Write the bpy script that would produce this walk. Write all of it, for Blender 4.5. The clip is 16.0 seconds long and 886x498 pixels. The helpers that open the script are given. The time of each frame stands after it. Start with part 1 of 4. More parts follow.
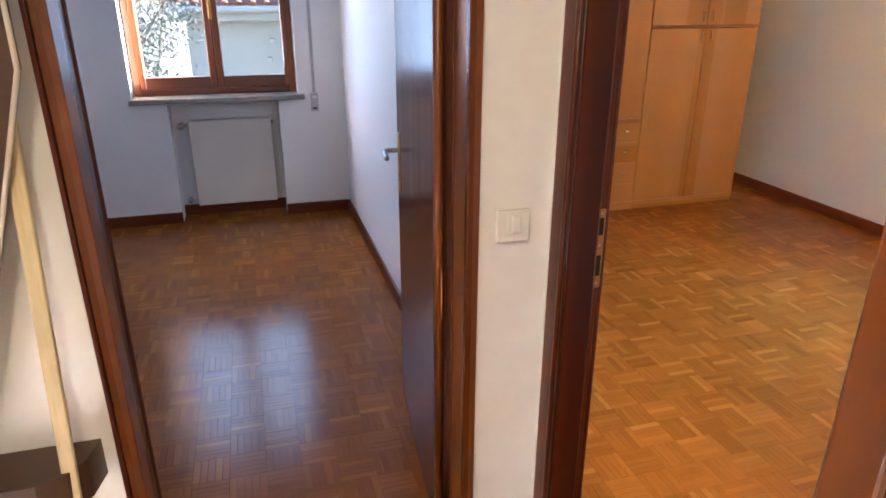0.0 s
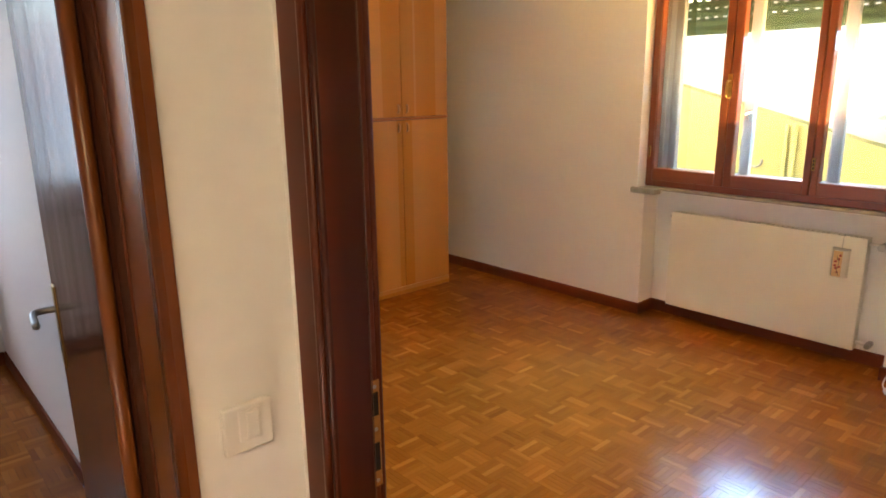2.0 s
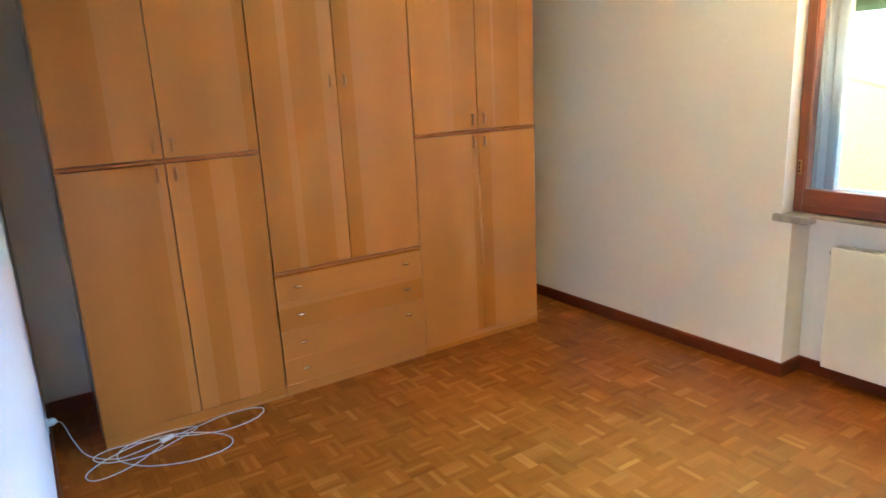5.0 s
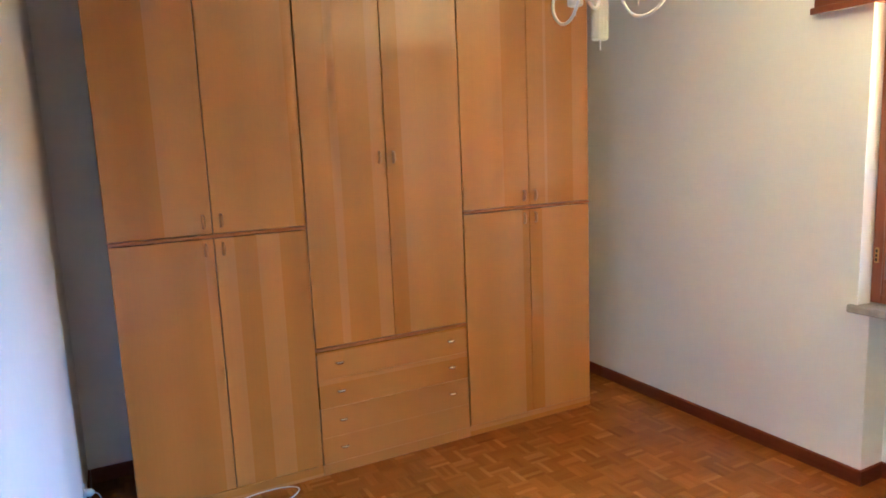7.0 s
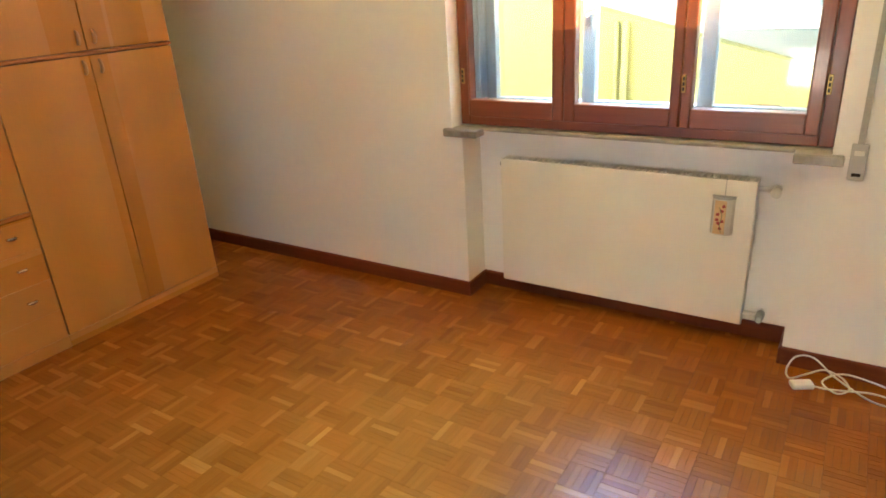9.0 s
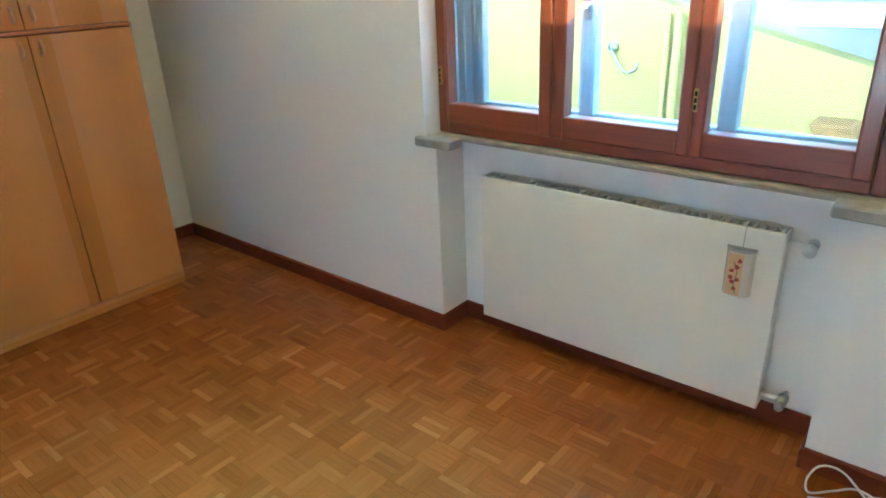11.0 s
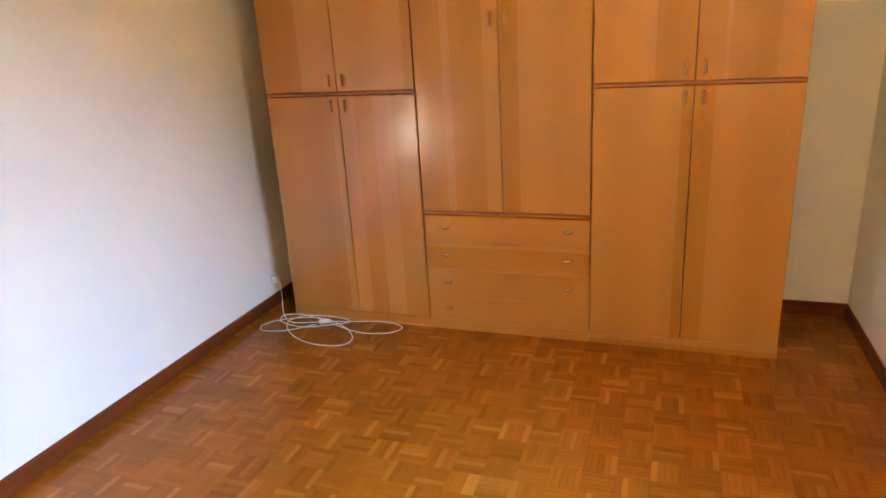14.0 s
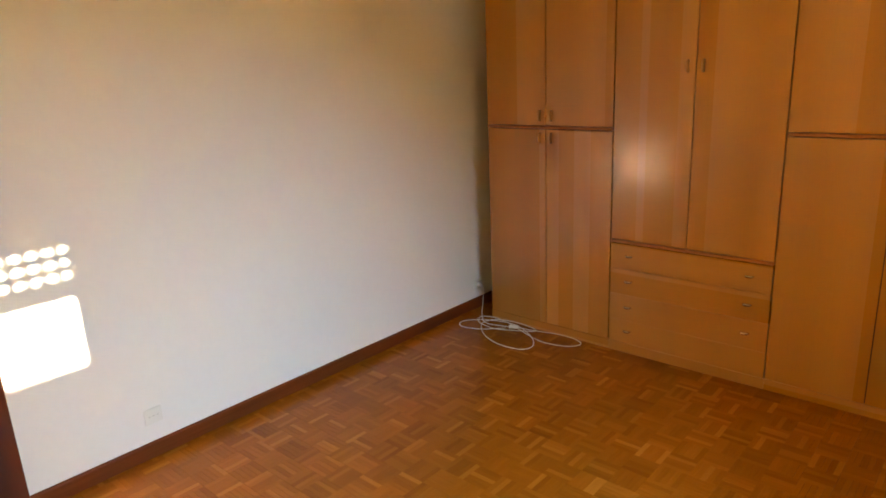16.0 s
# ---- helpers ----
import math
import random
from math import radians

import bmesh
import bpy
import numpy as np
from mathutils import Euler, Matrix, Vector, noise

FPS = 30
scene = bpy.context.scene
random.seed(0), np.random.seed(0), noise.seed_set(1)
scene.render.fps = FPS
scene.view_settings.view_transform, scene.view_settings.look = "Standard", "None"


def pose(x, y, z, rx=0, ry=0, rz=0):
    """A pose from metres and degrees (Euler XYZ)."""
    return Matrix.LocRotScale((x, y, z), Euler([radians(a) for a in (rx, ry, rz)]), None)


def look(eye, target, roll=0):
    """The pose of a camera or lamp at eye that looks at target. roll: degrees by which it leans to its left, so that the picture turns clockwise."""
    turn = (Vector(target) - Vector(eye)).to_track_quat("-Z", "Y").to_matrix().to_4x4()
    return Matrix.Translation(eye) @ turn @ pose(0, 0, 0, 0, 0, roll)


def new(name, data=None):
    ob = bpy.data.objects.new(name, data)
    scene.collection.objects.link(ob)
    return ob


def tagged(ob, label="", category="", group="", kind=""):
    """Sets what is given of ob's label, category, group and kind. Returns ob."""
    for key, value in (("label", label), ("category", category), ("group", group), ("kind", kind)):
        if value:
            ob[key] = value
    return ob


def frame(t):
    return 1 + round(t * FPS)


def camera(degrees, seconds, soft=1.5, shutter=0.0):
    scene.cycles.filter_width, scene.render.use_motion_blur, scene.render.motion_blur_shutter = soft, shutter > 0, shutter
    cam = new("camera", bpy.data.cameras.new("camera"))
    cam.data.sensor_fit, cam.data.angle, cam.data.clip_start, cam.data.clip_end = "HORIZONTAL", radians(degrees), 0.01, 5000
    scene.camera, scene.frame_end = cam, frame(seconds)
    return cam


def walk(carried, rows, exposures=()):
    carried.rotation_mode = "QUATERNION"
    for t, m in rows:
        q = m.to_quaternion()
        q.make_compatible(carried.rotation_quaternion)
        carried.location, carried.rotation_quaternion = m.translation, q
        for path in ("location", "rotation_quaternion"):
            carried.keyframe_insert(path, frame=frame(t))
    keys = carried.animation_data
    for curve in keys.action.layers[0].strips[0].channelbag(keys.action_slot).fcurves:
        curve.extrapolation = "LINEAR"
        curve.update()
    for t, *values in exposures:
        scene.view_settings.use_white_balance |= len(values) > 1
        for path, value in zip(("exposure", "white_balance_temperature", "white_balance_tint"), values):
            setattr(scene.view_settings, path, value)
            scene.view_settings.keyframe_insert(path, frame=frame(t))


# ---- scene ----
cam = camera(68.2, 16.0, 1.7)
PATH = [
    (0, (0.018, -0.108, 1.518), (0.537, 1.682, 0.792), 0.1),
    (0.5, (-0.015, -0.002, 1.531), (0.831, 1.690, 0.883), 0.2),
    (1, (-0.012, 0.080, 1.530), (1.052, 1.675, 0.960), -0.0),
    (1.5, (0.069, 0.193, 1.520), (1.277, 1.702, 1.006), -0.4),
    (2, (0.181, 0.326, 1.528), (1.480, 1.769, 1.046), -0.7),
    (2.5, (0.270, 0.408, 1.516), (1.628, 1.796, 1.038), -1.1),
    (3, (0.382, 0.542, 1.517), (1.776, 1.886, 1.017), -1.8),
    (3.5, (0.521, 0.717, 1.547), (1.935, 2.034, 1.027), -3.0),
    (4, (0.614, 0.782, 1.558), (1.973, 2.155, 1.032), -3.5),
    (4.5, (0.726, 0.835, 1.570), (1.942, 2.338, 1.050), -3.7),
    (5, (0.832, 0.862, 1.574), (1.877, 2.498, 1.093), -2.9),
    (5.2, (0.863, 0.854, 1.589), (1.846, 2.535, 1.133), -2.6),
    (7.3, (1.007, 0.907, 1.665), (1.908, 2.667, 1.366), -2.4),
    (7.5, (1.040, 0.908, 1.645), (2.001, 2.621, 1.266), -2.8),
    (8, (1.117, 0.915, 1.606), (2.318, 2.404, 1.021), -3.5),
    (8.5, (1.227, 0.989, 1.538), (2.690, 2.148, 0.820), -3.9),
    (8.7, (1.287, 1.032, 1.527), (2.835, 2.049, 0.772), -3.7),
    (10.8, (2.023, 0.927, 1.487), (3.501, 2.021, 0.699), -2.6),
    (11, (2.081, 0.940, 1.489), (3.478, 2.132, 0.697), -2.5),
    (11.5, (2.272, 1.063, 1.493), (3.439, 2.495, 0.727), -2.2),
    (12, (2.403, 1.131, 1.490), (3.238, 2.790, 0.749), -2.3),
    (12.5, (2.572, 1.138, 1.499), (2.976, 2.962, 0.787), -2.5),
    (13, (2.740, 1.102, 1.542), (2.737, 2.981, 0.856), -2.7),
    (13.5, (2.892, 1.031, 1.533), (2.521, 2.885, 0.883), -3.3),
    (14, (3.080, 0.899, 1.582), (2.433, 2.684, 0.955), -3.5),
    (14.5, (3.262, 0.843, 1.601), (2.400, 2.547, 1.009), -3.0),
    (15, (3.450, 0.790, 1.616), (2.431, 2.413, 1.043), -2.7),
    (15.5, (3.542, 0.719, 1.650), (2.388, 2.256, 1.097), -2.8),
    (16, (3.572, 0.704, 1.671), (2.275, 2.131, 1.141), -2.6),
]
# seconds, stops, kelvin, tint
EXPOSURES = [
    (0, 5.18, 5700, 18),
    (1.0, 5.08, 6300, 18),
    (2.5, 4.72, 7100, 15),
    (5.0, 5.42, 5300, 2),
    (7.5, 5.36, 4900, 8),
    (8.5, 5.22, 6400, 7),
    (11.0, 5.00, 4300, -6),
    (12.5, 5.22, 4700, -4),
    (13.5, 5.48, 6700, 8),
    (15.0, 5.18, 7300, 11),
    (16, 4.68, 9500, 11),
]
walk(cam, [(t, look(eye, target, roll)) for t, eye, target, roll in PATH], EXPOSURES)

# ---- world and large lights ----
SUN_TO = Vector((3.5, 0.948, 0.975)).normalized()  # towards the sun
world = bpy.data.worlds.new("world")
scene.world = world
world.use_nodes = True
wn = world.node_tree
sky = wn.nodes.new("ShaderNodeTexSky")
sky.sky_type, sky.sun_disc = "NISHITA", False
sky.sun_elevation = math.asin(SUN_TO.z)
sky.sun_rotation = math.atan2(SUN_TO.x, SUN_TO.y)
wn.links.new(sky.outputs[0], wn.nodes["Background"].inputs[0])
wn.nodes["Background"].inputs[1].default_value = 0.05

sun_data = bpy.data.lights.new("sun", "SUN")
sun_data.energy, sun_data.angle, sun_data.color = 5.0, radians(0.5), (1.0, 0.90, 0.74)
sun = new("sun", sun_data)
sun.matrix_world = look((12, 5, 6), Vector((12, 5, 6)) - SUN_TO)


def window_light(name, place, way, width, height, watts, colour, spread=180):
    """An area lamp in a window's opening that stands in for the sky's light."""
    data = bpy.data.lights.new(name, "AREA")
    data.shape, data.size, data.size_y, data.energy, data.color, data.spread = "RECTANGLE", width, height, watts, colour, radians(spread)
    ob = new(name, data)
    ob.matrix_world = look(place, Vector(place) + Vector(way))
    return ob


# sky from above, and what the yellow building opposite throws back from below
window_light("east_sky_light", (4.34, 1.89, 1.52), (-1, 0, -0.66), 0.84, 0.64, 1.85, (0.25, 0.55, 1.0), 84)
window_light("east_bounce_light", (4.34, 1.89, 1.40), (-1, 0, 2.5), 0.84, 0.76, 3.9, (1.0, 0.68, 0.24), 94)
for pane_x in (-0.44, 0.062):
    window_light("north_window_light", (pane_x, 4.840, 1.58), (0, -1, 0), 0.39, 1.15, 0.41, (0.54, 0.72, 1.0))
# the hall's ceiling lamp is on
window_light("hall_lamp_light", (-0.30, -0.35, 2.655), (0, 0, -1), 0.26, 0.26, 0.62, (1.0, 0.81, 0.48))


# ---- materials ----
def nodes_of(name):
    m = bpy.data.materials.new(name)
    m.use_nodes = True
    t = m.node_tree
    return m, t, t.nodes["Principled BSDF"]


def add(t, kind, **inputs):
    n = t.nodes.new(kind)
    for k, v in inputs.items():
        n.inputs[k.replace("_", " ")].default_value = v
    return n


def coords(t, scale=(1, 1, 1), source="Object", turn=(0, 0, 0)):
    tc, mp = t.nodes.new("ShaderNodeTexCoord"), t.nodes.new("ShaderNodeMapping")
    mp.inputs["Scale"].default_value = scale
    mp.inputs["Rotation"].default_value = turn
    t.links.new(tc.outputs[source], mp.inputs[0])
    return mp.outputs[0]


def noise_of(t, where, scale, detail=4.0, rough=0.55):
    n = add(t, "ShaderNodeTexNoise", Scale=scale, Detail=detail, Roughness=rough)
    t.links.new(where, n.inputs["Vector"])
    return n.outputs[0]


def ramp(t, value, stops):
    r = t.nodes.new("ShaderNodeValToRGB")
    e = r.color_ramp.elements
    while len(e) < len(stops):
        e.new(0.5)
    for el, (p, c) in zip(e, stops):
        el.position, el.color = p, (*c, 1)
    t.links.new(value, r.inputs[0])
    return r.outputs[0]


def mixed(t, how, factor, a, b):
    n = t.nodes.new("ShaderNodeMix")
    n.data_type, n.blend_type = "RGBA", how
    n.inputs[0].default_value = factor if isinstance(factor, (int, float)) else 0
    if not isinstance(factor, (int, float)):
        t.links.new(factor, n.inputs[0])
    for s, v in ((6, a), (7, b)):
        if isinstance(v, tuple):
            n.inputs[s].default_value = (*v, 1)
        else:
            t.links.new(v, n.inputs[s])
    return n.outputs[2]


def bump(t, p, height, strength, distance=0.002):
    b = add(t, "ShaderNodeBump", Strength=strength, Distance=distance)
    t.links.new(height, b.inputs["Height"])
    t.links.new(b.outputs[0], p.inputs["Normal"])


def scaled(c, k):
    return tuple(v * k for v in c)


def plain(name, colour, rough=0.5, metal=0.0, grime=0.12, scale=9.0, bumps=0.05, coat=0.0):
    m, t, p = nodes_of(name)
    w = coords(t)
    n = noise_of(t, w, scale, 6)
    c = ramp(t, n, [(0.3, scaled(colour, 1 - grime)), (0.7, colour)])
    t.links.new(c, p.inputs["Base Color"])
    p.inputs["Roughness"].default_value, p.inputs["Metallic"].default_value = rough, metal
    p.inputs["Coat Weight"].default_value = coat
    bump(t, p, noise_of(t, w, scale * 14, 3), bumps)
    return m


def plaster(name, colour):
    m, t, p = nodes_of(name)
    w = coords(t)
    big = ramp(t, noise_of(t, w, 0.9, 5, 0.6), [(0.3, scaled(colour, 0.97)), (0.7, colour)])
    fine = ramp(t, noise_of(t, w, 30, 3), [(0.35, (0.988, 0.988, 0.988)), (0.6, (1, 1, 1))])
    t.links.new(mixed(t, "MULTIPLY", 1.0, big, fine), p.inputs["Base Color"])
    p.inputs["Roughness"].default_value = 0.72
    bump(t, p, noise_of(t, w, 160, 4, 0.7), 0.08, 0.001)
    return m


def soft_bands(t, where, chance, along, rate):
    """Broad veneer bands, on beech also painted sheen, without hard edges: two slow waves across the grain."""
    cut = t.nodes.new("ShaderNodeSeparateXYZ")
    t.links.new(where, cut.inputs[0])

    def math_of(how, p, q):
        n = t.nodes.new("ShaderNodeMath")
        n.operation = how
        for socket, v in zip(n.inputs, (p, q)):
            if isinstance(v, (int, float)):
                socket.default_value = v
            else:
                t.links.new(v, socket)
        return n.outputs[0]
    across = math_of("ADD", cut.outputs[2 if along == 0 else 0], math_of("MULTIPLY", cut.outputs[1 if along != 1 else 2], 0.8))
    total = 0.5
    for freq, size, seed in ((7.6 * rate, 0.13, 37.0), (3.1 * rate, 0.15, 91.0)):
        wave = math_of("SINE", math_of("ADD", math_of("MULTIPLY", across, freq), math_of("MULTIPLY", chance, seed)), 0.0)
        total = math_of("ADD", math_of("MULTIPLY", wave, size), total)
    return total


def wood(name, dark, light, along, rough=0.3, coat=0.0, bands=7.0, fine=90.0, shift=0.0, bumps=0.12, soft_grain=False):
    """Grain that runs along one axis: 0 x, 1 y, 2 z."""
    m, t, p = nodes_of(name)
    s1, s2 = [bands] * 3, [fine] * 3
    s1[along], s2[along] = bands * (0.008 if soft_grain else 0.05), fine * (0.010 if soft_grain else 0.022)
    info = t.nodes.new("ShaderNodeObjectInfo")
    tc, mp1 = t.nodes.new("ShaderNodeTexCoord"), t.nodes.new("ShaderNodeMapping")
    mp2 = t.nodes.new("ShaderNodeMapping")
    off = t.nodes.new("ShaderNodeVectorMath")
    off.operation = "MULTIPLY"
    off.inputs[1].default_value = (17.0, 23.0, 31.0)
    comb = t.nodes.new("ShaderNodeCombineXYZ")
    for i in range(3):
        t.links.new(info.outputs["Random"], comb.inputs[i])
    t.links.new(comb.outputs[0], off.inputs[0])
    for mp, s in ((mp1, s1), (mp2, s2)):
        mp.inputs["Scale"].default_value = s
        t.links.new(tc.outputs["Object"], mp.inputs[0])
        t.links.new(off.outputs[0], mp.inputs["Location"])
    a = noise_of(t, mp1.outputs[0], 1.0, 3.0)
    if soft_grain:
        a = soft_bands(t, tc.outputs["Object"], info.outputs["Random"], along, bands)
    b = noise_of(t, mp2.outputs[0], 1.0, 5, 0.65)
    wide = ramp(t, a, [(0.28, dark), (0.5, tuple((x + y) / 2 for x, y in zip(dark, light))), (0.72, light)])
    grain = ramp(t, b, [(0.30, (0.80, 0.78, 0.76)), (0.62, (1, 1, 1))])
    pale = (0.955, 0.95, 0.94)
    if soft_grain:
        grain = ramp(t, b, [(0.30, pale), (0.62, (1, 1, 1))])
    col = mixed(t, "MULTIPLY", 0.8, wide, grain)
    if shift:
        h = add(t, "ShaderNodeHueSaturation")
        v = add(t, "ShaderNodeMapRange")
        t.links.new(info.outputs["Random"], v.inputs[0])
        v.inputs[3].default_value, v.inputs[4].default_value = 1 - shift, 1 + shift
        t.links.new(v.outputs[0], h.inputs["Value"])
        t.links.new(col, h.inputs["Color"])
        col = h.outputs[0]
    t.links.new(col, p.inputs["Base Color"])
    r = add(t, "ShaderNodeMapRange")
    r.inputs[3].default_value, r.inputs[4].default_value = rough - 0.04, rough + 0.07
    t.links.new(a if soft_grain else b, r.inputs[0])
    t.links.new(r.outputs[0], p.inputs["Roughness"])
    p.inputs["Coat Weight"].default_value, p.inputs["Coat Roughness"].default_value = coat, 0.17 if soft_grain else 0.12
    bump(t, p, b, bumps, 0.001)
    return m


def parquet_material(along):
    """Varnished oak fingers: each its own tone; grain along x (0) or y (1)."""
    m, t, p = nodes_of("parquet_oak")
    geo = t.nodes.new("ShaderNodeNewGeometry")
    mp = t.nodes.new("ShaderNodeMapping")
    s = [150.0, 150.0, 40.0]
    s[along] = 9.0
    mp.inputs["Scale"].default_value = s
    place = geo.outputs["Position"]
    t.links.new(place, mp.inputs[0])
    grain = noise_of(t, mp.outputs[0], 1.0, 4, 0.6)
    # a tone of its own for each square of five fingers
    shift = t.nodes.new("ShaderNodeVectorMath")
    shift.operation = "SUBTRACT"
    shift.inputs[1].default_value = (0.664, -0.25, -5.0)
    snap = t.nodes.new("ShaderNodeVectorMath")
    snap.operation = "SNAP"
    snap.inputs[1].default_value = (0.12, 0.12, 20.0)
    chance = t.nodes.new("ShaderNodeTexWhiteNoise")
    t.links.new(place, shift.inputs[0])
    t.links.new(shift.outputs[0], snap.inputs[0])
    t.links.new(snap.outputs[0], chance.inputs["Vector"])
    # and one for each finger
    cut = t.nodes.new("ShaderNodeVectorMath")
    cut.operation = "SNAP"
    cut.inputs[1].default_value = (0.12, 0.024, 20.0) if along == 0 else (0.024, 0.12, 20.0)
    luck = t.nodes.new("ShaderNodeTexWhiteNoise")
    t.links.new(shift.outputs[0], cut.inputs[0])
    t.links.new(cut.outputs[0], luck.inputs["Vector"])
    isl = ramp(t, luck.outputs["Value"], [(0.0, (0.245, 0.073, 0.0080)), (0.12, (0.268, 0.083, 0.0092)), (0.55, (0.284, 0.090, 0.0103)), (0.86, (0.308, 0.102, 0.0126)), (1.0, (0.376, 0.141, 0.0205))])
    ob = ramp(t, chance.outputs["Value"], [(0.0, (0.86, 0.85, 0.83)), (0.2, (0.93, 0.925, 0.92)), (0.80, (1.0, 1.0, 1.0)), (1.0, (1.13, 1.15, 1.18))])
    col = mixed(t, "MULTIPLY", 1.0, isl, ob)
    col = mixed(t, "MULTIPLY", 0.55, col, ramp(t, grain, [(0.3, (0.80, 0.76, 0.72)), (0.6, (1, 1, 1))]))
    world_n = noise_of(t, place, 1.3, 4)
    col = mixed(t, "MULTIPLY", 1.0, col, ramp(t, world_n, [(0.3, (0.88, 0.86, 0.84)), (0.7, (1.05, 1.03, 1.0))]))
    t.links.new(col, p.inputs["Base Color"])
    worn = noise_of(t, place, 2.6, 6, 0.65)
    r = add(t, "ShaderNodeMapRange")
    r.inputs[1].default_value, r.inputs[2].default_value = 0.3, 0.75
    r.inputs[3].default_value, r.inputs[4].default_value = 0.15, 0.23
    t.links.new(worn, r.inputs[0])
    t.links.new(r.outputs[0], p.inputs["Roughness"])
    p.inputs["Specular IOR Level"].default_value = 0.25
    p.inputs["Coat Weight"].default_value, p.inputs["Coat Roughness"].default_value = 0.0, 0.12
    wave = noise_of(t, place, 14, 2)
    h = mixed(t, "ADD", 0.06, wave, grain)
    bump(t, p, h, 0.10, 0.003)
    return m


PARQUET = [parquet_material(0), parquet_material(1)]
JOINT = plain("parquet_joint", (0.20, 0.065, 0.014), 0.5)
WALL = plaster("white_wall_paint", (0.85, 0.835, 0.81))
CEILING = plaster("white_ceiling_paint", (0.87, 0.86, 0.85))
# bands carry the veneer's figure and some soft door reflection as colour
BEECH = wood("beech_veneer", (0.435, 0.179, 0.033), (0.510, 0.221, 0.047), 2, 0.26, 0.60, 2.6, 160.0, 0.03, 0.004, True)
BEECH_FLAT = wood("beech_veneer_across", (0.455, 0.190, 0.037), (0.475, 0.200, 0.040), 0, 0.27, 0.3, 3.5, 120.0, 0.02, 0.004, True)
BEECH_EDGE = wood("beech_edge_rail", (0.36, 0.112, 0.024), (0.43, 0.145, 0.032), 0, 0.35, 0.1, 9.0, 120.0)
# shade of the door gaps put into the carcass colour
CARCASS = plain("dark_gap_carcass", (0.085, 0.022, 0.009), 0.6)
MAHOGANY = wood("mahogany_frame", (0.046, 0.0062, 0.0013), (0.135, 0.0230, 0.0036), 2, 0.33, 0.0, 6.0, 90.0, 0.0, 0.02, True)
MAHOGANY_ACROSS = wood("mahogany_rail", (0.046, 0.0062, 0.0013), (0.135, 0.0230, 0.0036), 0, 0.33, 0.0, 6.0, 90.0, 0.0, 0.02, True)
# brighter copy of the mahogany: hall light on the frames put into the colour
MAHOGANY_LIT = wood("hall_lit_mahogany", (0.085, 0.0200, 0.0035), (0.190, 0.0520, 0.0085), 2, 0.26, 0.0, 9.0, 90.0, 0.0, 0.02, True)
LEAF_WOOD = wood("dark_door_veneer", (0.088, 0.028, 0.016), (0.108, 0.035, 0.019), 2, 0.20, 0.0, 8.0, 110.0, 0.0, 0.002, True)
WINDOW_WOOD = wood("window_wood_upright", (0.185, 0.048, 0.0175), (0.260, 0.074, 0.0270), 2, 0.30, 0.3, 14.0, 120.0)
WINDOW_WOOD_Y = wood("window_wood_rail", (0.185, 0.048, 0.0175), (0.260, 0.074, 0.0270), 1, 0.30, 0.3, 14.0, 120.0)
WINDOW_WOOD_X = wood("window_wood_rail_x", (0.13, 0.036, 0.017), (0.19, 0.055, 0.026), 0, 0.30, 0.3, 14.0, 120.0)
BASE_Y = wood("baseboard_wood_y", (0.130, 0.0285, 0.0075), (0.205, 0.0500, 0.0135), 1, 0.40, 0.0, 12.0, 130.0)
BASE_X = wood("baseboard_wood_x", (0.130, 0.0285, 0.0075), (0.205, 0.0500, 0.0135), 0, 0.40, 0.0, 12.0, 130.0)
LEAF_WOOD.node_tree.nodes["Principled BSDF"].inputs["Specular IOR Level"].default_value = 0.10
for polished, shine in ((MAHOGANY, 0.32), (MAHOGANY_ACROSS, 0.32), (BASE_X, 0.15), (BASE_Y, 0.15)):
    polished.node_tree.nodes["Principled BSDF"].inputs["Specular IOR Level"].default_value = shine
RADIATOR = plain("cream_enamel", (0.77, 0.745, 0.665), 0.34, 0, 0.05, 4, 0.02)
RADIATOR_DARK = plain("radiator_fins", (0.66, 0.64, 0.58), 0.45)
# core coloured dark for the shade in the slots between the fins
CORE = plain("shaded_convector_core", (0.16, 0.15, 0.14), 0.8, 0, 0.3, 30, 0.1)
STONE = plain("travertine_sill", (0.38, 0.35, 0.30), 0.42, 0, 0.38, 16, 0.15)
BRASS = plain("brass", (0.55, 0.35, 0.12), 0.34, 1.0, 0.25, 40, 0.02)
OLD_BRASS = plain("aged_brass", (0.46, 0.22, 0.055), 0.45, 0.35, 0.3, 60, 0.02)
CHROME = plain("chrome", (0.80, 0.79, 0.77), 0.34, 1.0, 0.06, 20, 0.01)
STEEL = plain("grey_metal", (0.44, 0.44, 0.43), 0.36, 0.9, 0.2, 20, 0.02)
ALU = plain("grey_aluminium", (0.62, 0.57, 0.49), 0.5, 0.0, 0.12, 8, 0.02)
PLASTIC = plain("white_plastic", (0.80, 0.785, 0.74), 0.38, 0, 0.04, 12, 0.02)
PLASTIC_GREY = plain("grey_plastic", (0.52, 0.52, 0.51), 0.45, 0, 0.08, 12, 0.02)
CABLE = plain("white_cable", (0.74, 0.71, 0.66), 0.45, 0, 0.10, 12, 0.02)
STRAP = plain("grey_woven_belt", (0.46, 0.455, 0.43), 0.85, 0, 0.2, 120, 0.3)
SHUTTER = plain("green_shutter", (0.095, 0.150, 0.075), 0.5, 0, 0.22, 12, 0.05)
# paler strip colour that stands in for the highlight along the rebate step
EDGE_GLINT = plain("painted_edge_glint", (0.15, 0.060, 0.030), 0.5, 0, 0.7, 30, 0.05)
DARK = plain("dark_slot", (0.03, 0.025, 0.02), 0.7)
DARK.node_tree.nodes["Principled BSDF"].inputs["Specular IOR Level"].default_value = 0.1
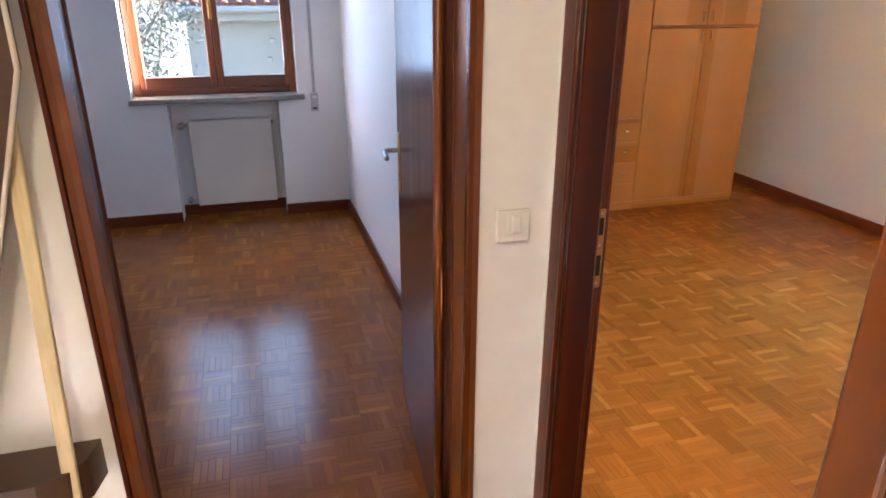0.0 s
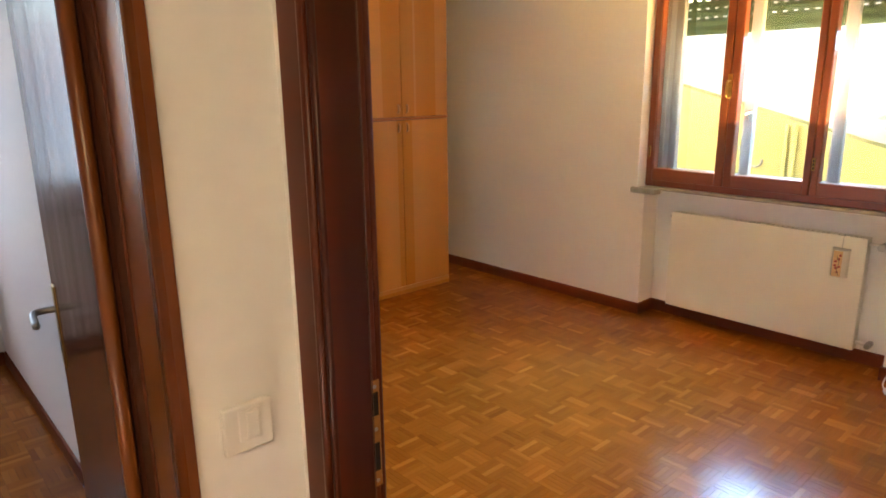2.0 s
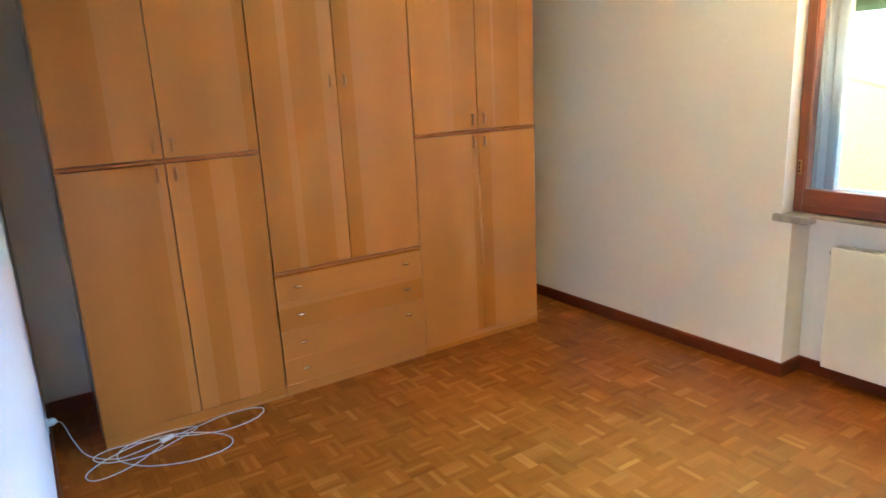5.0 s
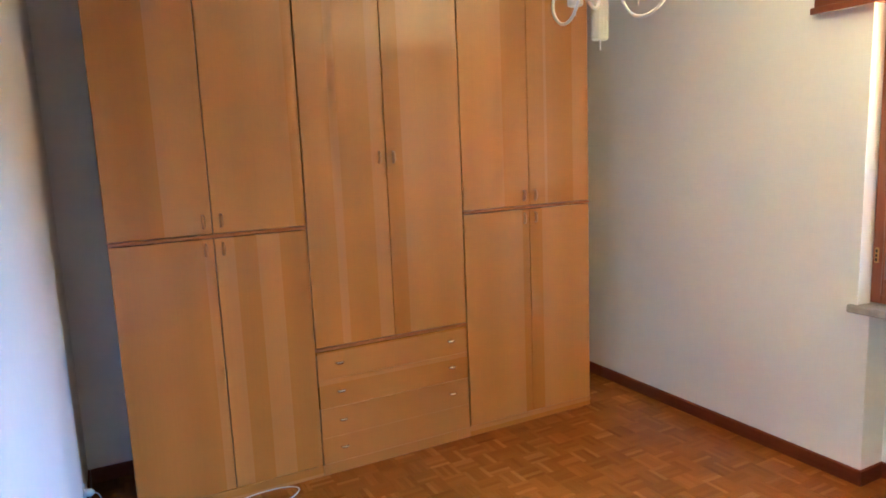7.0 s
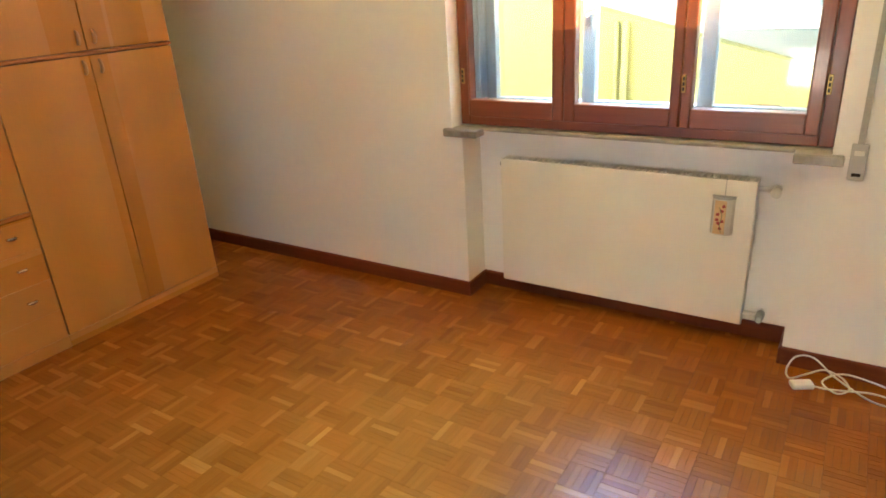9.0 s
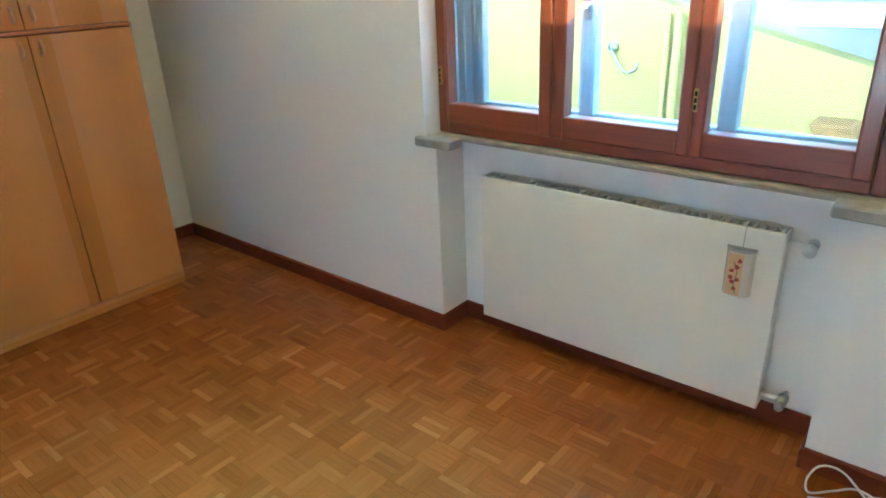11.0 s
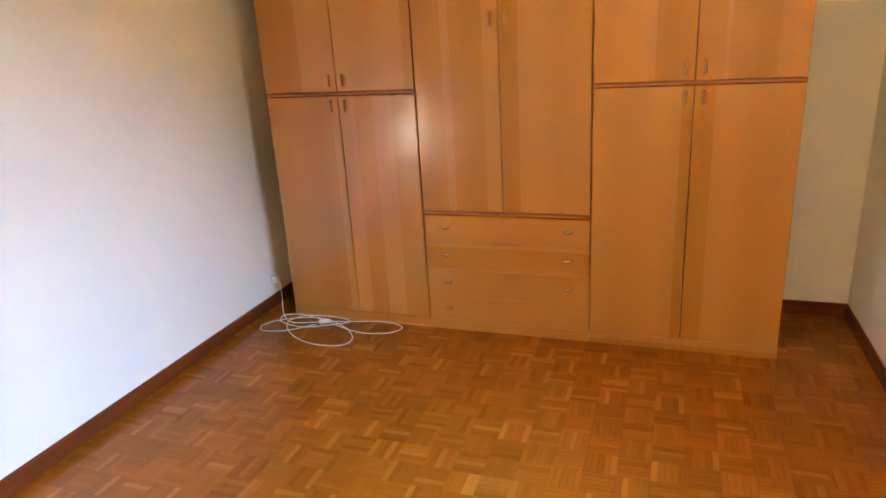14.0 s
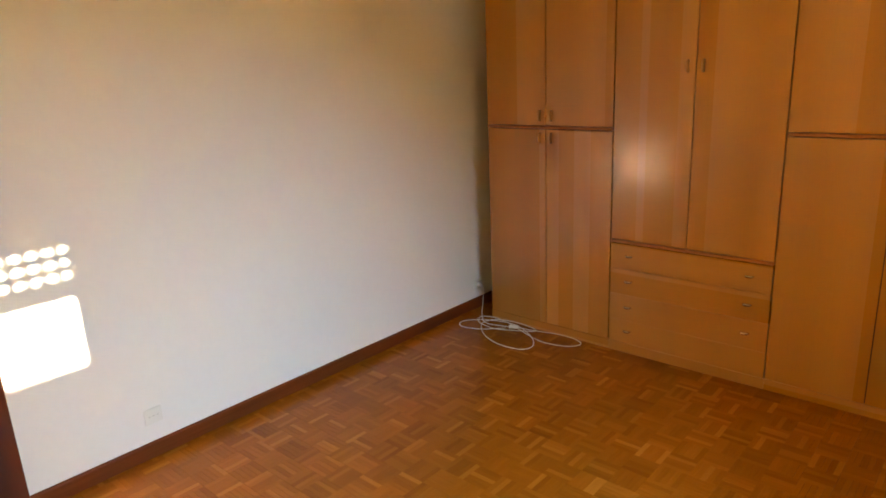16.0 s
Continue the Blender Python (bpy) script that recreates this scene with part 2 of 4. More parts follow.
IVORY = plain("ivory_sleeve", (0.78, 0.72, 0.58), 0.5, 0, 0.08, 14, 0.03)
PULL = plain("pale_gold_metal", (0.78, 0.60, 0.38), 0.26, 0.75, 0.1, 30, 0.01)
HANDLE = wood("handle_wood", (0.42, 0.190, 0.055), (0.54, 0.265, 0.085), 2, 0.28, 0.3, 30.0, 120.0)
YELLOW = plaster("yellow_render", (0.46, 0.41, 0.14))
WHITE_OUT = plaster("white_render", (0.62, 0.62, 0.59))
GREY_OUT = plaster("weathered_pale_render", (0.34, 0.35, 0.35))
TEAL = plain("blue_grey_awning", (0.30, 0.36, 0.37), 0.6, 0, 0.12, 5)
TERRACOTTA = plain("terracotta", (0.40, 0.24, 0.08), 0.8, 0, 0.3, 20, 0.3)
GROUND = plain("paved_ground", (0.20, 0.19, 0.17), 0.85, 0, 0.4, 3, 0.3)
ROOF = plain("clay_roof_tile", (0.21, 0.085, 0.06), 0.85, 0, 0.35, 12, 0.2)
LEAVES = plain("olive_leaves", (0.100, 0.120, 0.118), 0.9, 0, 0.35, 30, 0.1)
LEAVES.node_tree.nodes["Principled BSDF"].inputs["Specular IOR Level"].default_value = 0.05
BARK = plain("grey_bark", (0.16, 0.13, 0.10), 0.9, 0, 0.4, 30, 0.5)
BROWN_BOARD = wood("dark_brown_shelf", (0.050, 0.024, 0.014), (0.085, 0.040, 0.024), 0, 0.4, 0.1, 12.0, 120.0)
PALE_WOOD = wood("pale_pine", (0.62, 0.50, 0.27), (0.72, 0.60, 0.36), 2, 0.5, 0.0, 20.0, 140.0)
FLOWER_RED = plain("painted_red_flowers", (0.30, 0.035, 0.030), 0.35)
FLOWER_GREEN = plain("painted_green_stems", (0.10, 0.13, 0.05), 0.35)
CERAMIC = plain("glazed_ceramic", (0.66, 0.63, 0.55), 0.2, 0, 0.06, 10, 0.01)
CERAMIC_TAN = plain("tan_glaze_panel", (0.66, 0.45, 0.25), 0.25, 0, 0.2, 40, 0.01)


def glass_material():
    m, t, p = nodes_of("window_glass")
    t.nodes.remove(p)
    clear, gloss, mix, fres = (t.nodes.new(k) for k in ("ShaderNodeBsdfTransparent", "ShaderNodeBsdfGlossy", "ShaderNodeMixShader", "ShaderNodeFresnel"))
    clear.inputs[0].default_value = (0.72, 0.74, 0.73, 1)
    gloss.inputs["Roughness"].default_value = 0.02
    fres.inputs[0].default_value = 1.45
    t.links.new(fres.outputs[0], mix.inputs[0])
    t.links.new(clear.outputs[0], mix.inputs[1])
    t.links.new(gloss.outputs[0], mix.inputs[2])
    t.links.new(mix.outputs[0], t.nodes["Material Output"].inputs[0])
    return m


GLASS = glass_material()

# ---- mesh helpers ----
ORG = {}


def thing(name, place, label, category, group=""):
    ob = new(name)
    ob.location = place
    ob.empty_display_size = 0.1
    ORG[ob] = Vector(place)
    return tagged(ob, label, category, group)


def part(name, bm, material, parent=None, label="", smooth=False):
    """Links a bmesh, whose places are in the world, as one mesh object under a thing or a part."""
    org = ORG[parent] if parent else Vector((0, 0, 0))
    bmesh.ops.translate(bm, verts=bm.verts, vec=-org)
    me = bpy.data.meshes.new(name)
    bm.to_mesh(me)
    bm.free()
    me.materials.append(material)
    if smooth:
        for f in me.polygons:
            f.use_smooth = True
    ob = new(name, me)
    ob.parent = parent
    ORG[ob] = org
    return tagged(ob, label)


def structure(name, bm, material, label, category, parent=None):
    return tagged(part(name, bm, material, parent), label, category, "", "structure")


def box(bm, a, b, bevel=0.0, seg=1):
    """A box from corner to corner, added to bm, with bevelled edges."""
    lo, hi = [min(p, q) for p, q in zip(a, b)], [max(p, q) for p, q in zip(a, b)]
    tmp = bmesh.new()
    bmesh.ops.create_cube(tmp, size=1)
    for v in tmp.verts:
        v.co = Vector([l + (c + 0.5) * (h - l) for l, h, c in zip(lo, hi, v.co)])
    if bevel:
        bmesh.ops.bevel(tmp, geom=tmp.edges[:], offset=bevel, segments=seg, profile=0.5, affect="EDGES")
    me = bpy.data.meshes.new("tmp")
    tmp.to_mesh(me)
    tmp.free()
    bm.from_mesh(me)
    bpy.data.meshes.remove(me)
    return bm


def boxes(*pairs, bevel=0.0):
    bm = bmesh.new()
    for a, b in pairs:
        box(bm, a, b, bevel)
    return bm


def one(a, b, bevel=0.0, seg=1):
    return box(bmesh.new(), a, b, bevel, seg)


def tube(bm, points, radius, sides=10, caps=True):
    """A round tube along points."""
    pts = [Vector(p) for p in points]
    rings = []
    up = Vector((0.13, 0.21, 0.97)).normalized()
    for i, p in enumerate(pts):
        d = (pts[min(i + 1, len(pts) - 1)] - pts[max(i - 1, 0)]).normalized()
        side = d.cross(up)
        if side.length < 1e-3:
            side = d.cross(Vector((1, 0, 0)))
        side.normalize()
        top = side.cross(d)
        r = radius[i] if isinstance(radius, (list, tuple)) else radius
        rings.append([bm.verts.new(p + r * (math.cos(k * math.tau / sides) * side + math.sin(k * math.tau / sides) * top)) for k in range(sides)])
    for a, b in zip(rings, rings[1:]):
        for k in range(sides):
            bm.faces.new((a[k], a[(k + 1) % sides], b[(k + 1) % sides], b[k]))
    if caps:
        bm.faces.new(rings[0][::-1])
        bm.faces.new(rings[-1])
    bmesh.ops.recalc_face_normals(bm, faces=bm.faces)
    return bm


def smooth_path(points, steps=8):
    """A Catmull-Rom curve through points."""
    p = [Vector(q) for q in points]
    p = [2 * p[0] - p[1], *p, 2 * p[-1] - p[-2]]
    out = []
    for i in range(1, len(p) - 2):
        for k in range(steps):
            u = k / steps
            out.append(0.5 * (2 * p[i] + (p[i + 1] - p[i - 1]) * u + (2 * p[i - 1] - 5 * p[i] + 4 * p[i + 1] - p[i + 2]) * u * u + (3 * p[i] - p[i - 1] - 3 * p[i + 1] + p[i + 2]) * u ** 3))
    out.append(p[-2])
    return out


def prism(bm, outline, axis, a, b):
    """An outline of two coordinates pushed along an axis from a to b."""
    def at(u, v, w):
        return {0: (w, u, v), 1: (u, w, v), 2: (u, v, w)}[axis]
    lo, hi = [bm.verts.new(at(u, v, a)) for u, v in outline], [bm.verts.new(at(u, v, b)) for u, v in outline]
    n = len(outline)
    for i in range(n):
        bm.faces.new((lo[i], lo[(i + 1) % n], hi[(i + 1) % n], hi[i]))
    bm.faces.new(lo[::-1])
    bm.faces.new(hi)
    bmesh.ops.recalc_face_normals(bm, faces=bm.faces)
    return bm


def wall_boxes(axis, face, back, u0, u1, z0, z1, holes=()):
    """A wall along x (axis 0) or y (axis 1) between face and back, cut by holes (u0, u1, z0, z1)."""
    us = sorted({u0, u1, *[h[0] for h in holes], *[h[1] for h in holes]})
    bm = bmesh.new()
    for a, b in zip(us, us[1:]):
        cuts = sorted((h[2], h[3]) for h in holes if h[0] <= a + 1e-6 and h[1] >= b - 1e-6)
        z = z0
        for c0, c1 in [*cuts, (z1, z1)]:
            if c0 > z + 1e-6:
                if axis:
                    box(bm, (face, a, z), (back, b, c0))
                else:
                    box(bm, (a, face, z), (b, back, c0))
            z = c1
    bmesh.ops.remove_doubles(bm, verts=bm.verts, dist=1e-5)
    return bm


# ---- plan ----
H = 2.75
WX0, WX1 = 0.662, 0.742     # partition between hall or small room and bedroom
EX = 4.012                  # bedroom's east wall
NY = 4.645                  # north wall of both rooms
SY = -0.25                  # bedroom's south wall
HY = 1.217                  # hall's north wall
LY = 1.320                   # small room's south wall
DS, DN = 0.369, 1.108        # bedroom door opening
LX0, LX1 = -0.297, 0.455    # small room's door opening
DOOR_H = 2.10
WY0, WY1 = 1.085, 2.655      # east window opening
WZ0, WZ1 = 0.871, 2.21
NX0, NX1 = -0.735, 0.34      # north window opening
NCX, NCY0, NCY1 = 4.184, 1.147, 2.600  # radiator niche
LWX = -1.861                  # small room's west wall
HWX = -1.25                 # hall's west wall
HSY = -1.2                  # hall's south wall

structure("floor_bedroom", one((WX0, SY - 0.1, -0.12), (EX + 0.3, NY + 0.1, -0.006)), JOINT, "varnished oak mosaic parquet floor of the bedroom", "floor")
structure("floor_small_room", one((LWX - 0.1, 1.31, -0.12), (WX0, NY + 0.1, -0.006)), JOINT, "varnished oak mosaic parquet floor of the small room", "floor")
structure("floor_hall", one((HWX - 0.1, HSY - 0.1, -0.12), (WX0, 1.3098, 0.0)), wood("hall_floor_wood", (0.26, 0.10, 0.03), (0.36, 0.16, 0.05), 1, 0.3, 0.2, 30, 120), "plain varnished wooden floor of the hall", "floor")
structure("ceiling", one((LWX - 0.1, HSY - 0.1, H), (EX + 0.35, NY + 0.35, H + 0.15)), CEILING, "plain white painted ceiling", "ceiling")

structure("wall_west", wall_boxes(1, WX1, WX0, SY, NY, 0, H, [(DS - 0.03, DN + 0.03, 0, DOOR_H + 0.03)]), WALL, "white painted partition wall with the bedroom doorway", "wall")
wall_e = wall_boxes(1, EX, 4.315, SY - 0.1, NY + 0.33, 0, H, [(NCY0, NCY1, 0, 0.84), (WY0, WY1, 0.84, WZ1 + 0.22)])
box(wall_e, (NCX, NCY0, 0), (4.315, NCY1, 0.84))
structure("wall_east", wall_e, WALL, "white painted outer wall with a radiator niche and window", "wall")
wall_n = wall_boxes(0, NY, NY + 0.33, LWX - 0.1, EX, 0, H, [(-0.525, 0.20, 0, 0.845), (NX0, NX1, 0.845, 2.3)])
box(wall_n, (-0.525, NY + 0.18, 0), (0.20, NY + 0.33, 0.845))
structure("wall_north", wall_n, WALL, "white painted outer wall behind the wardrobe and window", "wall")
structure("wall_south", one((WX0, SY - 0.1, 0), (EX, SY, H)), WALL, "plain white painted wall closing the bedroom", "wall")
structure("wall_hall_north", wall_boxes(0, HY, LY, LWX, WX0, 0, H, [(LX0 - 0.03, LX1 + 0.03, 0, DOOR_H + 0.03)]), WALL, "cream-white hall wall with the small room's doorway", "wall")
structure("wall_small_room_west", one((LWX - 0.1, LY, 0), (LWX, NY, H)), WALL, "plain white painted wall of the small room", "wall")
structure("wall_hall_west", one((HWX - 0.1, HSY, 0), (HWX, HY, H)), WALL, "plain white painted wall closing the hall", "wall")
structure("wall_hall_south", one((HWX - 0.1, HSY - 0.1, 0), (WX0, HSY, H)), WALL, "plain white painted wall closing the hall", "wall")
structure("wall_hall_east", one((WX0, HSY - 0.1, 0), (WX1, SY - 0.1, H)), WALL, "plain white painted wall closing the hall", "wall")

# ---- baseboards ----
def baseboard(name, axis, line, out, a, b):
    """A board 75 mm high with a rounded top, standing on one side of a wall's line."""
    d = 0.012 * out
    prof = [(line, 0), (line + d, 0), (line + d, 0.064), (line + d * 0.8, 0.072), (line + d * 0.3, 0.0755), (line, 0.0755)]
    bm = bmesh.new()
    if axis == 1:
        prism(bm, prof, 1, a, b)
    else:
        prism(bm, prof, 0, a, b)
    return structure(name, bm, BASE_Y if axis else BASE_X, "reddish brown varnished wooden baseboard along the wall", "baseboard")


baseboard("baseboard_west", 1, WX1, 1, DN + 0.151, NY)
baseboard("baseboard_south_west", 1, WX1, 1, SY, DS - 0.07)
baseboard("baseboard_east_north", 1, EX, -1, NCY1, NY)
baseboard("baseboard_east_south", 1, EX, -1, SY, NCY0)
baseboard("baseboard_niche", 1, NCX, -1, NCY0, NCY1)
baseboard("baseboard_niche_north", 0, NCY1, -1, EX - 0.012, NCX - 0.012)
baseboard("baseboard_niche_south", 0, NCY0, 1, EX - 0.012, NCX - 0.012)
baseboard("baseboard_north", 0, NY, -1, WX1 + 0.012, EX - 0.012)
baseboard("baseboard_south", 0, SY, 1, WX1 + 0.012, EX - 0.012)
baseboard("baseboard_small_east", 1, WX0, -1, LY, NY)
baseboard("baseboard_small_west", 1, LWX, 1, LY, NY)
baseboard("baseboard_small_north_a", 0, NY, -1, LWX + 0.012, -0.525)
baseboard("baseboard_small_north_b", 0, NY, -1, 0.20, WX0 - 0.012)
baseboard("baseboard_small_niche", 0, NY + 0.18, -1, -0.525, 0.20)


# ---- door frames ----
def door_frame_y():
    """The bedroom door's frame, in a wall along y: posts with a rebate, casings, head and beads."""
    d = tagged(thing("door_1", (WX0, DS, 0), "dark red varnished mahogany frame of the open bedroom doorway", "door frame"), kind="structure")
    x0, xs, x1 = WX0 - 0.014, 0.720, WX1 + 0.012
    stop = 0.016
    for sign, y in ((1, DN), (-1, DS)):
        def span(a, b, u, v, z=DOOR_H, bevel=0.002):
            return one((a, y + sign * u, 0), (b, y + sign * v, z), bevel, 2)
        # the stop stands into the opening, the rebate behind it takes the leaf
        part("post", span(x0 + 0.004, xs, -stop, 0.0298, bevel=0.003), MAHOGANY, d, "thick mahogany post")
        part("rebate", span(xs + 0.0006, WX1 - 0.001, 0.0, 0.0298, bevel=0.0015), MAHOGANY, d)
        if sign > 0:
            part("casing", span(x0, WX0, 0.012, 0.075, DOOR_H + 0.075, 0.004), MAHOGANY, d, "flat mahogany casing with rounded edges")
            part("bead", tube(bmesh.new(), [(x0 + 0.001, y + 0.006, 0), (x0 + 0.001, y + 0.006, DOOR_H)], 0.0085, 10), MAHOGANY, d, "", True)
            part("bead", tube(bmesh.new(), [(x0 + 0.0045, y - stop + 0.006, 0), (x0 + 0.0045, y - stop + 0.006, DOOR_H)], 0.0065, 10), MAHOGANY, d, "", True)
        else:
            part("casing", span(x0 - 0.010, x0 + 0.0035, -stop, 0.060, DOOR_H + 0.075, 0.006), MAHOGANY_LIT, d, "broad casing in the lighter orange-brown of hall-lit mahogany")
            part("filler", span(x0 + 0.0038, WX0, 0.030, 0.058, DOOR_H + 0.07, 0.001), MAHOGANY, d)
        # thin added strip: the step's highlight, drawn as a line
        part("seal", tube(bmesh.new(), [(xs + 0.001, y - sign * (stop - 0.0012), 0), (xs + 0.001, y - sign * (stop - 0.0012), DOOR_H)], 0.0008, 6), EDGE_GLINT, d, "thin pale line painted for the rebate edge's highlight", True)
        part("casing", span(WX1, x1, 0.0012, 0.150 if sign > 0 else 0.085, DOOR_H + 0.08, 0.004), MAHOGANY, d)
    part("head", one((x0 + 0.004, DS + stop + 0.001, DOOR_H - stop), (xs, DN - stop - 0.001, DOOR_H + 0.0298), 0.002), MAHOGANY_ACROSS, d)
    part("casing", one((x0, DS - 0.010, DOOR_H + 0.002), (WX0, DN + 0.010, DOOR_H + 0.075), 0.004, 2), MAHOGANY_ACROSS, d)
    part("casing", one((WX1, DS + 0.002, DOOR_H), (x1, DN - 0.002, DOOR_H + 0.08), 0.004, 2), MAHOGANY_ACROSS, d)
    # strike plate with two dark slots and screws, in the rebate
    plate = part("strike_plate", one((0.7235, DN - 0.0025, 0.892), (0.7435, DN + 0.001, 1.080), 0.001), OLD_BRASS, d, "worn brass strike plate with two latch slots")
    for z0, z1 in ((0.922, 0.972), (1.020, 1.060)):
        part("latch_slot", one((0.728, DN - 0.0038, z0), (0.7395, DN - 0.002, z1), 0.0004), DARK, plate)
    for z in (0.904, 0.996, 1.070):
        part("screw", tube(bmesh.new(), [(0.7335, DN - 0.002, z), (0.7335, DN - 0.0036, z)], 0.0035, 8), STEEL, plate)
    return d


door_frame_y()


def door_frame_x():
    """The small room's door frame, in the hall's north wall, and its open leaf."""
    d = tagged(thing("door_2", (LX1, HY, 0), "open dark glossy wooden door in a mahogany frame", "door"), kind="structure")
    for x0, x1 in ((LX1, LX1 + 0.0298), (LX0 - 0.0298, LX0)):
        part("post", one((x0, HY - 0.010, 0), (x1, LY - 0.001, DOOR_H), 0.003, 2), MAHOGANY_LIT, d)
    part("head", one((LX0 + 0.0005, HY + 0.001, DOOR_H), (LX1 - 0.0005, LY - 0.001, DOOR_H + 0.0298), 0.002), MAHOGANY_ACROSS, d)
    part("casing", one((LX0 - 0.040, HY - 0.016, 0), (LX0 - 0.0302, HY, DOOR_H + 0.075), 0.003, 2), MAHOGANY, d)
    part("casing", one((LX0 - 0.030, HY - 0.014, DOOR_H + 0.001), (LX1 + 0.030, HY, DOOR_H + 0.075), 0.004, 2), MAHOGANY_ACROSS, d)
    # moulded stop and polished lip on the hinge side, round bead on the other
    part("door_stop", one((LX1 - 0.004, LY - 0.014, 0), (LX1 + 0.0295, LY + 0.040, DOOR_H), 0.003, 2), LEAF_WOOD, d, "dark polished inner lip")
    part("bead", tube(bmesh.new(), [(LX1 - 0.020, LY + 0.054, 0), (LX1 - 0.020, LY + 0.054, DOOR_H)], 0.0125, 12), MAHOGANY_LIT, d, "rounded mahogany bead", True)
    part("door_stop", one((LX0 - 0.0295, LY, 0), (LX0 + 0.004, LY + 0.016, DOOR_H), 0.006, 3), LEAF_WOOD, d)
    part("casing", one((LX0 - 0.075, LY, 0), (LX0 - 0.030, LY + 0.012, DOOR_H + 0.06), 0.004), MAHOGANY, d)
    # the leaf swings into the small room and stands a little past square
    hinge, turn, length = Vector((LX1 - 0.029, LY + 0.066, 0)), math.atan2(0.074, 0.752), 0.752
    m = Matrix.Translation(hinge) @ Matrix.Rotation(-turn, 4, "Z")

    def swung(bm):
        bmesh.ops.transform(bm, matrix=m, verts=bm.verts)
        return bm
    leaf = part("door_leaf", swung(one((0.0, 0.0, 0.008), (0.042, length, DOOR_H - 0.012), 0.003, 2)), LEAF_WOOD, d, "dark brown glossy veneered flush door leaf")
    part("leaf_edge", swung(one((0.001, length - 0.0005, 0.01), (0.041, length + 0.003, DOOR_H - 0.014), 0.001)), MAHOGANY, leaf)
    for side in (-1, 1):
        x = -0.004 if side < 0 else 0.046
        b = 0.001 if side < 0 else 0.041
        part("handle_plate", swung(one((x, length - 0.075, 0.865), (b, length - 0.035, 1.075), 0.0015)), BRASS, leaf, "long brass back plate")
        pts = smooth_path([(x, length - 0.055, 1.015), (x + side * 0.030, length - 0.055, 1.015), (x + side * 0.046, length - 0.066, 1.015), (x + side * 0.050, length - 0.10, 1.013), (x + side * 0.050, length - 0.155, 1.010)])
        part("lever", swung(tube(bmesh.new(), pts, 0.0085, 10)), STEEL, leaf, "dull metal lever handle", True)
        part("keyhole", swung(one((x - 0.0008 if side < 0 else x, length - 0.0585, 0.905), (x if side < 0 else x + 0.0008, length - 0.0515, 0.93))), DARK, leaf)
    part("lock_plate", swung(one((0.012, length + 0.002, 0.90), (0.030, length + 0.0045, 1.10), 0.001)), BRASS, leaf)
    return d


door_frame_x()


# ---- windows ----
def framed(axis, u0, u1, z0, z1, depth0, depth1, w, mat_up, mat_rail, parent, name, bevel=0.005):
    """Four members round an opening; axis 1: the window lies in a plane of one x."""
    def pt(d, u, z):
        return (d, u, z) if axis else (u, d, z)
    for a, b in ((u0, u0 + w), (u1 - w, u1)):
        part("stile", one(pt(depth0, a, z0), pt(depth1, b, z1), bevel, 2), mat_up, parent)
    for a, b in ((z0, z0 + w), (z1 - w, z1)):
        part("rail", one(pt(depth0, u0 + w + 0.0005, a), pt(depth1, u1 - w - 0.0005, b), bevel, 2), mat_rail, parent)


def glazed(axis, u0, u1, z0, z1, d, parent):
    def pt(dd, u, z):
        return (dd, u, z) if axis else (u, dd, z)
    p = part("pane", one(pt(d, u0, z0), pt(d + 0.005, u1, z1)), GLASS, parent, "clear window glass")
    p.visible_shadow = False
    return p


